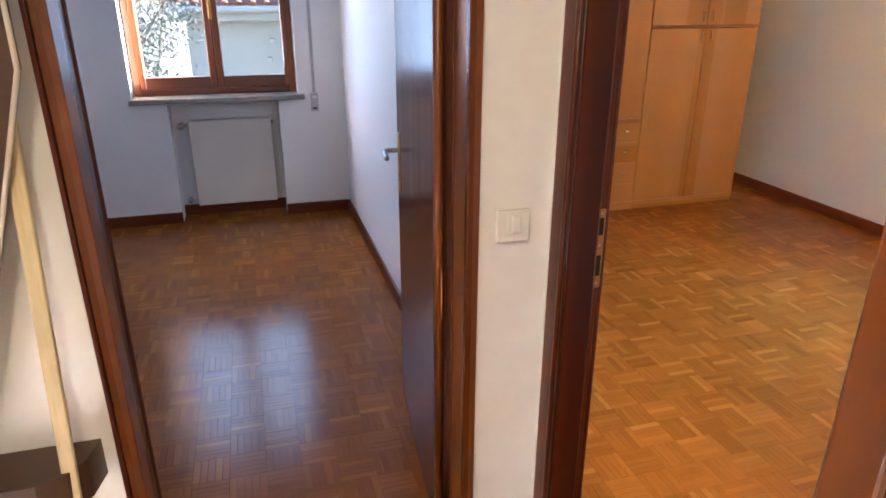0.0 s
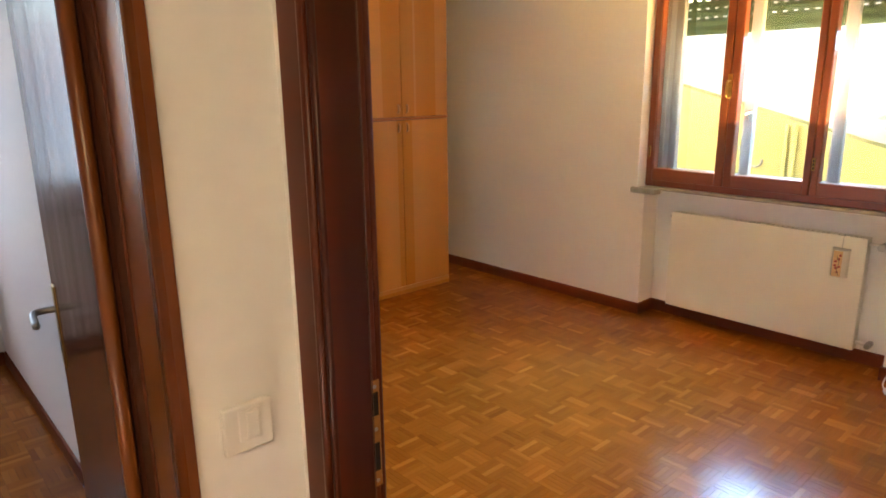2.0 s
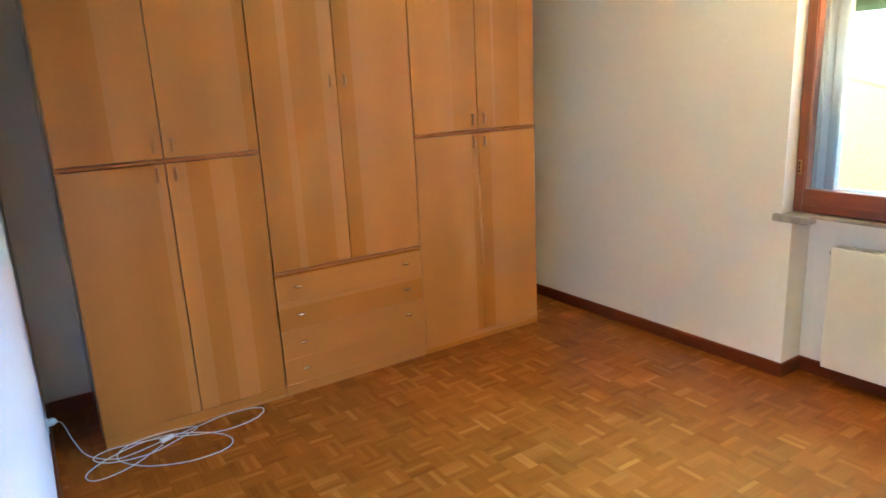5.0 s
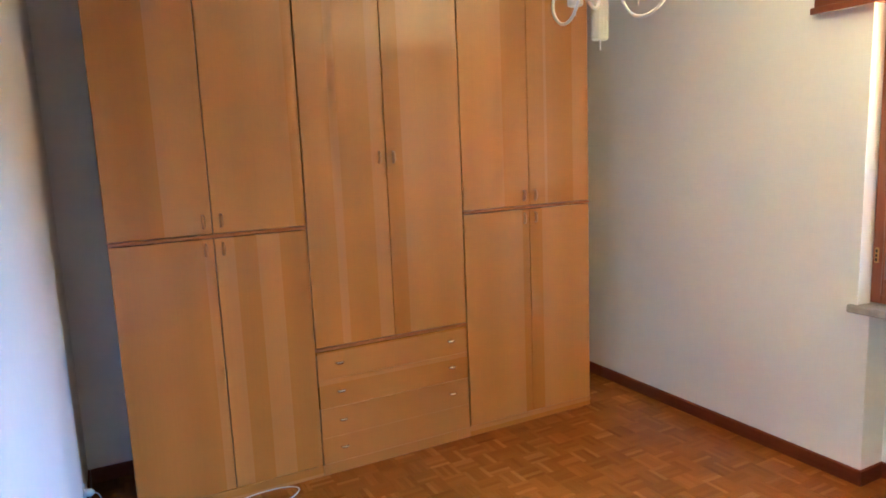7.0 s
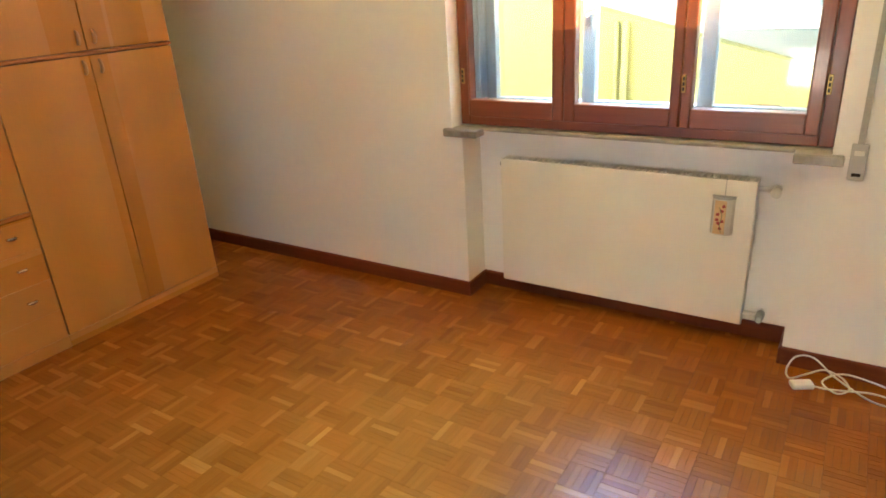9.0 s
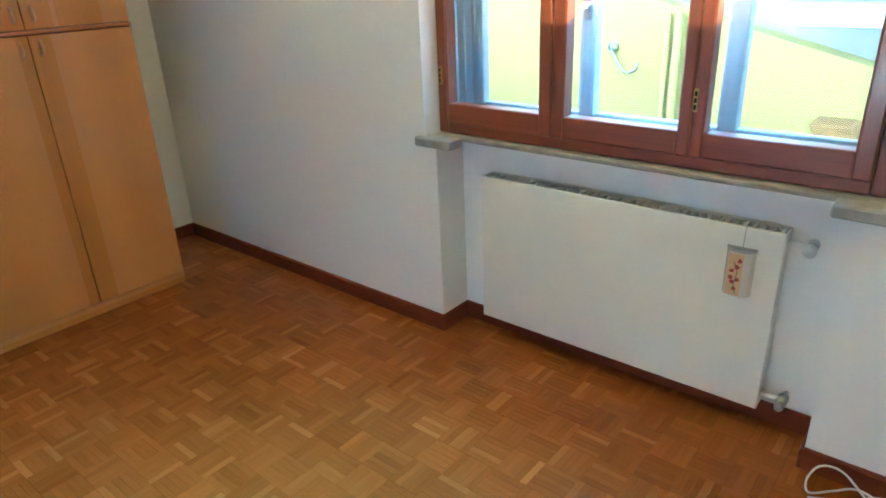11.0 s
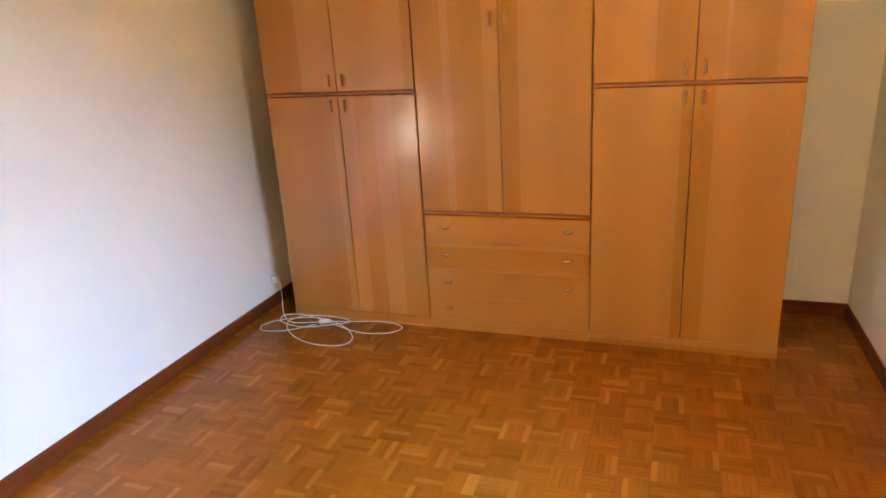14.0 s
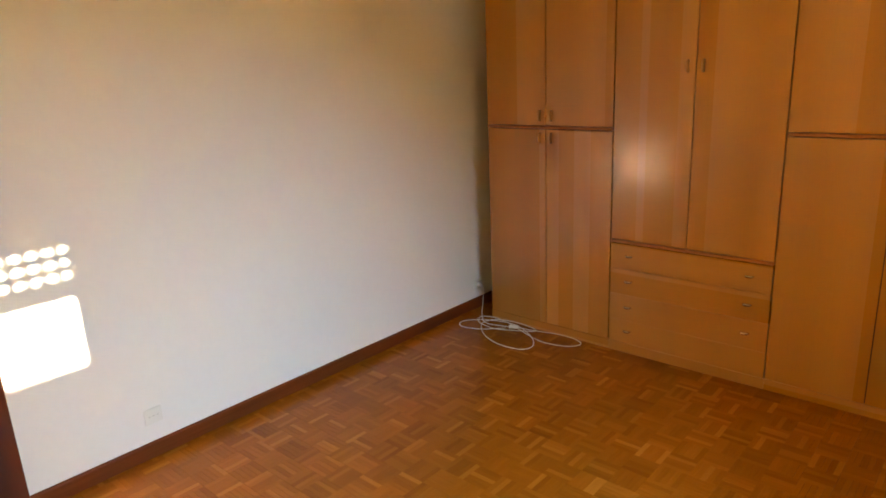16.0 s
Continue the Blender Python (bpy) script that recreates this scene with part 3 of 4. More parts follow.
def east_window():
    w = tagged(thing("window_1", (4.12, 1.885, WZ0), "three-light reddish wooden window with its shutter half down", "window"), kind="structure")
    x0, x1 = 4.100, 4.160
    z0, z1 = WZ0 + 0.001, WZ1 - 0.002
    framed(1, WY0 + 0.003, WY1 - 0.003, z0, z1, x0, x1, 0.050, WINDOW_WOOD, WINDOW_WOOD_Y, w, "frame")
    # sashes: the glass of each, as fitted
    for y0, y1, lo, hi in ((2.180, 2.590, 2.128, 2.602), (1.676, 2.076, 1.636, 2.127), (1.190, 1.594, 1.140, 1.635)):
        s = part("sash", boxes(((x0 - 0.014, lo, z0 + 0.040), (x1 - 0.012, y0, z1 - 0.04)), ((x0 - 0.014, y1, z0 + 0.040), (x1 - 0.012, hi, z1 - 0.04)), bevel=0.006), WINDOW_WOOD, w)
        part("rail", one((x0 - 0.0135, y0 - 0.002, z0 + 0.041), (x1 - 0.0125, y1 + 0.002, 0.992), 0.006, 2), WINDOW_WOOD_Y, s)
        part("rail", one((x0 - 0.0135, y0 - 0.002, z1 - 0.115), (x1 - 0.0125, y1 + 0.002, z1 - 0.041), 0.006, 2), WINDOW_WOOD_Y, s)
        glazed(1, y0 - 0.004, y1 + 0.004, 0.988, z1 - 0.11, 4.135, s)
    # handle on the meeting stiles, and small brass hinges and catches
    hp = part("handle_plate", one((x0 - 0.020, 2.115, 1.44), (x0 - 0.0135, 2.142, 1.58), 0.002), BRASS, w, "small brass handle plate")
    pts = smooth_path([(x0 - 0.020, 2.129, 1.54), (x0 - 0.045, 2.129, 1.54), (x0 - 0.055, 2.129, 1.52), (x0 - 0.055, 2.129, 1.45)])
    part("lever", tube(bmesh.new(), pts, 0.006, 8), BRASS, hp, "", True)
    for y, z in ((1.625, 1.09), (1.130, 1.10), (2.622, 1.10), (1.625, 2.0), (1.130, 2.0)):
        hg = part("hinge", one((x0 - 0.021, y - 0.008, z - 0.035), (x0 - 0.0135, y + 0.008, z + 0.035), 0.002), BRASS, w, "worn brass hinge plate")
        for dz in (-0.02, 0, 0.02):
            part("hinge_slot", one((x0 - 0.0225, y - 0.004, z + dz - 0.007), (x0 - 0.0205, y + 0.004, z + dz + 0.007)), DARK, hg)
    return w


east_window()


def outer_window():
    """The grey aluminium second window outside the wooden one."""
    w = tagged(thing("window_2", (4.26, 1.885, 0.9), "grey aluminium outer window behind the wooden one", "window"), kind="structure")
    framed(1, WY0 + 0.004, WY1 - 0.004, 0.89, WZ1 + 0.05, 4.232, 4.262, 0.035, ALU, ALU, w, "frame", 0.003)
    for y0, y1 in ((2.520, 2.575), (2.035, 2.095), (1.540, 1.600), (1.130, 1.185)):
        m = part("mullion", one((4.225, y0, 0.926), (4.268, y1, WZ1 + 0.01), 0.004), ALU, w)
        for k in (0.3, 0.7):
            yk = y0 + (y1 - y0) * k
            part("groove", one((4.2235, yk - 0.002, 0.93), (4.2255, yk + 0.002, WZ1), 0.0), PLASTIC_GREY, m)
    # filler added in the white strip to block sun leaking past the mullion
    part("side_panel", one((4.236, 2.5754, 0.926), (4.258, 2.6156, WZ1 + 0.01), 0.001), PLASTIC, w, "white painted side panel")
    for y0, y1 in ((2.0955, 2.5195), (1.6005, 2.0345), (1.1855, 1.5395)):
        part("bottom_rail", one((4.232, y0, 0.9255), (4.262, y1, 0.984), 0.004), PLASTIC, w, "pale painted bottom rail")
    hd = part("handle_base", one((4.205, 2.054, 1.30), (4.224, 2.076, 1.37), 0.003), STEEL, w)
    part("lever", tube(bmesh.new(), smooth_path([(4.205, 2.065, 1.345), (4.185, 2.065, 1.35), (4.172, 2.052, 1.357), (4.170, 2.007, 1.372)]), 0.007, 8), STEEL, hd, "grey metal lever handle", True)
    return w


outer_window()


def roller_shutter(name, axis, d, u0, u1, z0, z1, label, holes=True):
    """Slats 45 mm high, each a bowed strip with a row of slots between it and the next."""
    s = thing(name, (d, (u0 + u1) / 2, z0) if axis else ((u0 + u1) / 2, d, z0), label, "shutter")
    z, n = z0, 0
    while z < z1 - 0.01:
        top = min(z + 0.0535, z1)
        bm = bmesh.new()
        gap = 0.010 if 1 <= n <= 3 else 0.0002
        prof = [(d, z), (d + 0.010, z + 0.004), (d + 0.012, (z + top) / 2 - 0.006), (d + 0.008, top - gap), (d, top - gap), (d - 0.003, (z + top) / 2)]
        if axis:
            prism(bm, prof, 1, u0, u1)
        else:
            prism(bm, prof, 0, u0, u1)
        # small bridges that leave light slots between the slats
        if holes:
            step, wide = 0.058, 0.031
            k = u0
            while k < u1:
                a, b = k, min(k + wide, u1)
                if axis:
                    box(bm, (d + 0.001, a, top - gap - 0.0002), (d + 0.007, b, top + 0.003))
                else:
                    box(bm, (a, d + 0.001, top - gap - 0.0002), (b, d + 0.007, top + 0.003))
                k += step
        part("slat", bm, SHUTTER, s)
        z, n = z + 0.0535, n + 1
    return s


roller_shutter("roller_shutter", 1, 4.290, WY0 + 0.003, WY1 - 0.003, 1.822, 2.30, "dark green slatted roller shutter lowered over the window's top")


def shutter_box():
    b = thing("shutter_box", (3.97, 1.885, 2.212), "reddish brown wooden roller shutter box above the window", "shutter box")
    part("front_panel", one((3.972, 0.865, 2.212), (EX - 0.001, 2.905, 2.46), 0.006, 2), WINDOW_WOOD_Y, b)
    part("bottom_lip", one((3.959, 0.855, 2.205), (3.9715, 2.915, 2.235), 0.004, 2), WINDOW_WOOD_Y, b)
    part("lid", one((4.02, WY0 + 0.004, WZ1 + 0.002), (4.225, WY1 - 0.004, WZ1 + 0.018), 0.002), WINDOW_WOOD_Y, b)
    part("cover", one((4.02, WY0 + 0.004, WZ1 + 0.20), (4.30, WY1 - 0.004, WZ1 + 0.215), 0.002), WINDOW_WOOD_Y, b)
    return b


shutter_box()


def stone_sill_east():
    bm = bmesh.new()
    # middle set back, ears at both ends stand proud of the wall
    box(bm, (4.068, WY0 + 0.004, 0.851), (4.235, WY1 - 0.004, 0.8695), 0.004)
    box(bm, (3.985, 2.510, 0.832), (4.0675, 2.692, 0.869), 0.005)
    box(bm, (3.985, 1.045, 0.832), (4.0675, 1.205, 0.869), 0.005)
    structure("sill_bed", one((4.074, WY0 + 0.004, 0.8402), (4.235, WY1 - 0.004, 0.8505)), WALL, "white plaster bed under the window sill", "wall")
    ob = structure("sill_east", bm, STONE, "worn grey-beige stone window sill with projecting ends", "window sill")
    out = one((4.236, WY0 + 0.004, 0.842), (4.40, WY1 - 0.004, 0.872), 0.004)
    structure("sill_east_outer", out, STONE, "outer stone window sill", "window sill")
    return ob


stone_sill_east()


def north_window():
    w = tagged(thing("window_3", (-0.165, 4.80, 0.885), "two-light dark wooden window of the small room", "window"), kind="structure")
    y0, y1 = 4.775, 4.835
    z0, z1 = 0.870, 2.298
    framed(0, NX0 + 0.003, NX1 - 0.003, z0, z1, y0, y1, 0.045, WINDOW_WOOD, WINDOW_WOOD_X, w, "frame")
    for a, b, lo, hi in ((-0.646, -0.235, -0.690, -0.189), (-0.141, 0.266, -0.188, 0.300)):
        s = part("sash", boxes(((lo, y0 - 0.014, z0 + 0.038), (a, y1 - 0.012, z1 - 0.04)), ((b, y0 - 0.014, z0 + 0.038), (hi, y1 - 0.012, z1 - 0.04)), bevel=0.006), WINDOW_WOOD, w)
        part("rail", one((a - 0.002, y0 - 0.0135, z0 + 0.039), (b + 0.002, y1 - 0.0125, 0.990), 0.006, 2), WINDOW_WOOD_X, s)
        part("rail", one((a - 0.002, y0 - 0.0135, z1 - 0.11), (b + 0.002, y1 - 0.0125, z1 - 0.041), 0.006, 2), WINDOW_WOOD_X, s)
        glazed(0, a - 0.004, b + 0.004, 0.986, z1 - 0.105, 4.80, s)
    part("handle_plate", one((-0.201, y0 - 0.020, 1.36), (-0.175, y0 - 0.0135, 1.50), 0.002), BRASS, w, "small brass handle plate")
    part("lever", tube(bmesh.new(), smooth_path([(-0.188, y0 - 0.02, 1.46), (-0.188, y0 - 0.045, 1.46), (-0.188, y0 - 0.055, 1.44), (-0.188, y0 - 0.055, 1.37)]), 0.006, 8), BRASS, w, "", True)
    structure("sill_north", one((-0.752, 4.602, 0.834), (0.382, 4.774, 0.868), 0.006, 2), STONE, "pale stone window sill of the small room", "window sill")
    structure("reveal_north", one((NX0 + 0.0005, 4.838, 0.885), (NX0 + 0.004, 5.012, 2.298)), YELLOW, "sunlit yellow outer window reveal", "window reveal")
    structure("sill_north_outer", one((NX0 + 0.004, 4.836, 0.847), (NX1 - 0.004, 5.06, 0.880), 0.004), STONE, "outer stone window sill", "window sill")
    return w


north_window()


def belt_winder(axis, d, u, z, top, out):
    """A shutter belt that runs down the wall into its winder box."""
    s = thing("shutter_belt", (d, u, z) if axis else (u, d, z), "grey woven shutter belt running down to its winder", "shutter belt")

    def pt(dd, uu, zz):
        return (d + out * dd, uu, zz) if axis else (uu, d + out * dd, zz)
    part("belt", one(pt(0.006, u - 0.010, z + 0.04), pt(0.0085, u + 0.010, top)), STRAP, s)
    bx = part("winder_plate", one(pt(0.0, u - 0.026, z - 0.045), pt(0.012, u + 0.026, z + 0.085), 0.004, 2), PLASTIC_GREY, s, "grey plastic winder plate")
    part("slot", one(pt(0.0115, u - 0.014, z - 0.030), pt(0.0130, u + 0.014, z - 0.018)), DARK, bx)
    part("guide", one(pt(0.012, u - 0.016, z + 0.045), pt(0.020, u + 0.016, z + 0.062), 0.002), PLASTIC, bx)
    return s


belt_winder(1, EX, 1.005, 0.83, 2.21, -1)
belt_winder(0, NY, 0.449, 0.790, 2.45, -1)


# ---- radiators ----
def radiator(name, axis, face, depth, u0, u1, z0, z1, label, valve_u, out=1):
    """A panel radiator: front plate with rolled edges, back plate, fins on top, brackets, valves with pipes."""
    r = thing(name, (face, (u0 + u1) / 2, 0.0) if axis else ((u0 + u1) / 2, face, 0.0), label, "radiator")

    def pt(dd, uu, zz):
        return (face + out * dd, uu, zz) if axis else (uu, face + out * dd, zz)
    part("front_panel", one(pt(0, u0, z0), pt(0.012, u1, z1), 0.005, 3), RADIATOR, r, "cream enamelled flat front panel")
    part("back_panel", one(pt(depth - 0.010, u0 + 0.01, z0 + 0.01), pt(depth, u1 - 0.01, z1 - 0.01), 0.003), RADIATOR, r)
    for a, b in ((u0 + 0.001, u0 + 0.007), (u1 - 0.007, u1 - 0.001)):
        part("side_cover", one(pt(0.0125, a, z0 + 0.004), pt(depth - 0.0105, b, z1 - 0.004), 0.001), RADIATOR, r)
    n = int((u1 - u0) / 0.027)
    for i in range(n):
        u = u0 + 0.018 + i * (u1 - u0 - 0.036) / (n - 1)
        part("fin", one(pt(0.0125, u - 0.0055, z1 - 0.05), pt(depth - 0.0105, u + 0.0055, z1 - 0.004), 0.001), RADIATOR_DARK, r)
    part("rear_rim", one(pt(depth - 0.0100, u0 + 0.002, z1 - 0.009), pt(depth - 0.002, u1 - 0.002, z1 - 0.001), 0.001), RADIATOR, r)
    part("core", one(pt(0.016, u0 + 0.012, z0 + 0.02), pt(depth - 0.014, u1 - 0.012, z1 - 0.055)), CORE, r)
    sgn = 1 if valve_u > u1 else -1
    edge = u1 if sgn > 0 else u0
    for z, big in ((z1 - 0.035, True), (z0 + 0.045, False)):
        dm = depth * 0.45
        v = part("pipe", tube(bmesh.new(), [pt(dm, edge - sgn * 0.004, z), pt(dm, valve_u, z)], 0.0105, 10), CHROME, r, "", True)
        part("valve_body", tube(bmesh.new(), [pt(dm - 0.024, valve_u, z), pt(dm + 0.02, valve_u, z)], 0.017, 12), STEEL, v, "dull metal valve body", True)
        part("knob", tube(bmesh.new(), [pt(dm - 0.050, valve_u, z - 0.004), pt(dm - 0.040, valve_u, z - 0.003), pt(dm - 0.024, valve_u, z)], [0.016, 0.021, 0.018] if big else [0.011, 0.015, 0.014], 14), PLASTIC_GREY if big else STEEL, v, "grey valve knob", True)
        part("wall_pipe", tube(bmesh.new(), [pt(dm + 0.018, valve_u, z), pt(depth + (0.018 if axis else 0.01), valve_u, z)], 0.008, 10), CHROME, v)
    part("vent_plug", tube(bmesh.new(), [pt(depth * 0.45, (u0 if sgn > 0 else u1) + sgn * 0.002, z1 - 0.035), pt(depth * 0.45, (u0 if sgn > 0 else u1) - sgn * 0.016, z1 - 0.035)], 0.012, 10), STEEL, r)
    for u in (u0 + 0.12, u1 - 0.12):
        part("bracket", one(pt(depth - 0.004, u - 0.012, z0 + 0.05), pt(depth + (0.019 if axis else 0.0295), u + 0.012, z1 - 0.06)), RADIATOR, r)
    return r


radiator("radiator", 1, 4.096, 0.078, 1.318, 2.444, 0.088, 0.719, "cream panel radiator in the niche under the window", 1.252)
radiator("radiator", 0, 4.753, 0.052, -0.418, 0.140, 0.080, 0.696, "cream panel radiator in the small room's niche", -0.470)


def humidifier():
    """A half-round ceramic water holder hung on the radiator, with a painted flower panel."""
    h = thing("radiator_humidifier", (4.0830, 1.435, 0.49), "cream ceramic humidifier with painted red flowers hung on the radiator", "humidifier")
    y0, y1, z0, z1 = 1.391, 1.479, 0.490, 0.648
    n = 10
    outline = [(4.0965, y0)] + [(4.0965 - 0.030 * math.sin(math.pi * i / n) ** 0.6, y0 + (y1 - y0) * i / n) for i in range(1, n)] + [(4.0965, y1)]
    bm = prism(bmesh.new(), outline, 2, z0, z1)
    body = part("body", bm, CERAMIC, h)
    part("rim", prism(bmesh.new(), [(4.0968, y0 - 0.002)] + [(4.0945 - 0.030 * math.sin(math.pi * i / n) ** 0.6, y0 + (y1 - y0) * i / n) for i in range(1, n)] + [(4.0968, y1 + 0.002)], 2, z1 - 0.006, z1 + 0.004), STEEL, body)
    cy = (y0 + y1) / 2 + 0.006
    part("painted_panel", one((4.0654, cy - 0.022, z0 + 0.006), (4.0668, cy + 0.022, z1 - 0.010), 0.0004), CERAMIC_TAN, body, "tan painted panel")
    random.seed(5)
    spots = ((-0.006, 0.105), (0.008, 0.09), (-0.010, 0.062), (0.004, 0.052), (0.010, 0.068), (-0.004, 0.03), (-0.012, 0.125))
    for dy, dz in spots:
        bm = bmesh.new()
        bmesh.ops.create_circle(bm, cap_ends=True, segments=9, radius=0.0075)
        for v in bm.verts:
            v.co *= random.uniform(0.75, 1.2)
        ext = bmesh.ops.extrude_face_region(bm, geom=bm.faces[:])
        bmesh.ops.translate(bm, verts=[v for v in ext["geom"] if isinstance(v, bmesh.types.BMVert)], vec=(0, 0, 0.0008))
        bmesh.ops.transform(bm, matrix=Matrix.Translation((4.0653, cy + dy, z0 + dz)) @ Matrix.Rotation(radians(-90), 4, "Y"), verts=bm.verts)
        bmesh.ops.recalc_face_normals(bm, faces=bm.faces)
        part("flower", bm, FLOWER_RED, body)
    part("stem", tube(bmesh.new(), smooth_path([(4.0648, cy - 0.010, z0 + 0.014), (4.0648, cy - 0.002, z0 + 0.045), (4.0648, cy - 0.008, z0 + 0.085), (4.0648, cy + 0.004, z0 + 0.12)]), 0.0014, 6), FLOWER_GREEN, body)
    part("hook", tube(bmesh.new(), smooth_path([(4.0870, 1.432, z1), (4.0910, 1.432, z1 + 0.03), (4.0940, 1.432, 0.716), (4.1050, 1.432, 0.724), (4.1150, 1.432, 0.716)]), 0.0016, 6), STEEL, h, "thin wire hook")
    return h


humidifier()

# ---- wardrobe ----
WF, WB = 4.056, 4.625          # door fronts and back
WTOP = 2.56
XA, XB, XC, XD = 0.957, 1.836, 2.717, 3.604


def oval_handle(x, z, parent, upright=True, material=None):
    """A small arched wooden pull."""
    h = 0.027 if upright else 0.018
    pts = []
    for i in range(9):
        a = math.pi * i / 8
        u, out = -h * math.cos(a), 0.004 + 0.014 * math.sin(a) ** 0.7
        pts.append((x, WF - out, z + u) if upright else (x + u, WF - out, z))
    r = [(0.0062 if upright else 0.0055) + 0.0025 * math.sin(math.pi * i / 8) for i in range(9)]
    bm = tube(bmesh.new(), pts, r, 10)
    return part("handle", bm, material or HANDLE, parent, "" if upright else "pale brass-coloured drawer pull", True)


def wardrobe_unit(x0, x1, middle, label):
    u = thing("wardrobe", ((x0 + x1) / 2, (WF + WB) / 2, 0), label, "wardrobe", "wardrobe units along the wall")
    cx = (x0 + x1) / 2
    g = 0.0042
    part("side_panel", one((x0 + 0.0005, WF + 0.021, 0), (x0 + 0.018, WB, WTOP), 0.001), BEECH, u)
    part("side_panel", one((x1 - 0.018, WF + 0.021, 0), (x1 - 0.0005, WB, WTOP), 0.001), BEECH, u)
    part("carcass", boxes(((x0 + 0.0185, WF + 0.032, 0.05), (x1 - 0.0185, WF + 0.045, WTOP - 0.02)), ((x0 + 0.0185, WB - 0.01, 0.05), (x1 - 0.0185, WB, WTOP - 0.02))), CARCASS, u)
    part("top_panel", one((x0 + 0.0185, WF + 0.021, WTOP - 0.018), (x1 - 0.0185, WB, WTOP), 0.001), BEECH_FLAT, u)
    part("plinth", one((x0 + 0.0005, WF + 0.001, 0.0), (x1 - 0.0005, WF + 0.0205, 0.058), 0.001), BEECH_FLAT, u)
    zr = 0.677 if middle else 1.309
    part("rail", one((x0 + 0.001, WF - 0.006, zr - 0.009), (x1 - 0.001, WF + 0.020, zr + 0.0075), 0.005, 3), BEECH_EDGE, u, "rounded reddish wooden rail")
    doors = []
    for side, a, b in ((-1, x0 + 0.0035, cx - g / 2), (1, cx + g / 2, x1 - 0.0035)):
        hx = cx + side * 0.039
        d = part("door", one((a, WF, zr + 0.0105), (b, WF + 0.019, WTOP - 0.004), 0.0022, 2), BEECH, u)
        oval_handle(hx, 1.632 if middle else 1.377, d)
        if not middle:
            d = part("door", one((a, WF, 0.061), (b, WF + 0.019, zr - 0.0135), 0.0022, 2), BEECH, u)
            oval_handle(hx, 1.246, d)
    if middle:
        zs = [0.061, 0.202, 0.360, 0.514, 0.6635]
        for i, (a, b) in enumerate(zip(zs, zs[1:])):
            d = part("drawer_front", one((x0 + 0.0035, WF, a), (x1 - 0.0035, WF + 0.019, b - 0.0010), 0.0005, 1), BEECH_FLAT, u)
            zc = (a + b) / 2 + 0.008
            oval_handle(1.956, zc, d, False, PULL)
            if i:
                oval_handle(2.607, zc, d, False, PULL)
    return u


wardrobe_unit(XA, XB, False, "tall beech wardrobe unit with four doors and oval pulls")
wardrobe_unit(XB, XC, True, "tall beech wardrobe unit with two doors above four drawers")
wardrobe_unit(XC, XD, False, "tall beech wardrobe unit beside the bare wall corner")


# ---- small fixtures ----
def light_switch():
    s = thing("light_switch", (0.567, HY, 1.03), "white square light switch with a single rocker", "light switch")
    plate = part("plate", one((0.527, HY - 0.013, 0.985), (0.607, HY, 1.062), 0.003, 2), PLASTIC, s)
    part("surround", one((0.550, HY - 0.0155, 1.004), (0.586, HY - 0.0125, 1.056), 0.001), PLASTIC, plate)
    part("rocker", one((0.562, HY - 0.0190, 1.008), (0.582, HY - 0.0150, 1.052), 0.002, 2), PLASTIC, plate)
    return s


light_switch()


def wall_socket(name, y, z, label, plugged):
    s = thing(name, (WX1, y, z), label, "socket")
    pl = part("plate", one((WX1, y - 0.040, z - 0.038), (WX1 + 0.007, y + 0.040, z + 0.038), 0.003, 2), PLASTIC, s)
    if plugged:
        part("plug", tube(bmesh.new(), [(WX1 + 0.007, y, z), (WX1 + 0.030, y, z), (WX1 + 0.042, y, z - 0.006)], [0.019, 0.018, 0.008], 12), PLASTIC, s, "white plug", True)
    else:
        for dy in (-0.019, 0, 0.019):
            part("pin_hole", tube(bmesh.new(), [(WX1 + 0.0065, y + dy, z), (WX1 + 0.0076, y + dy, z)], 0.0020, 8), DARK, pl)
    return s


wall_socket("wall_socket", 4.17, 0.168, "white wall socket with the plugged cable", True)
wall_socket("wall_socket", 1.790, 0.200, "white empty wall socket above the baseboard", False)


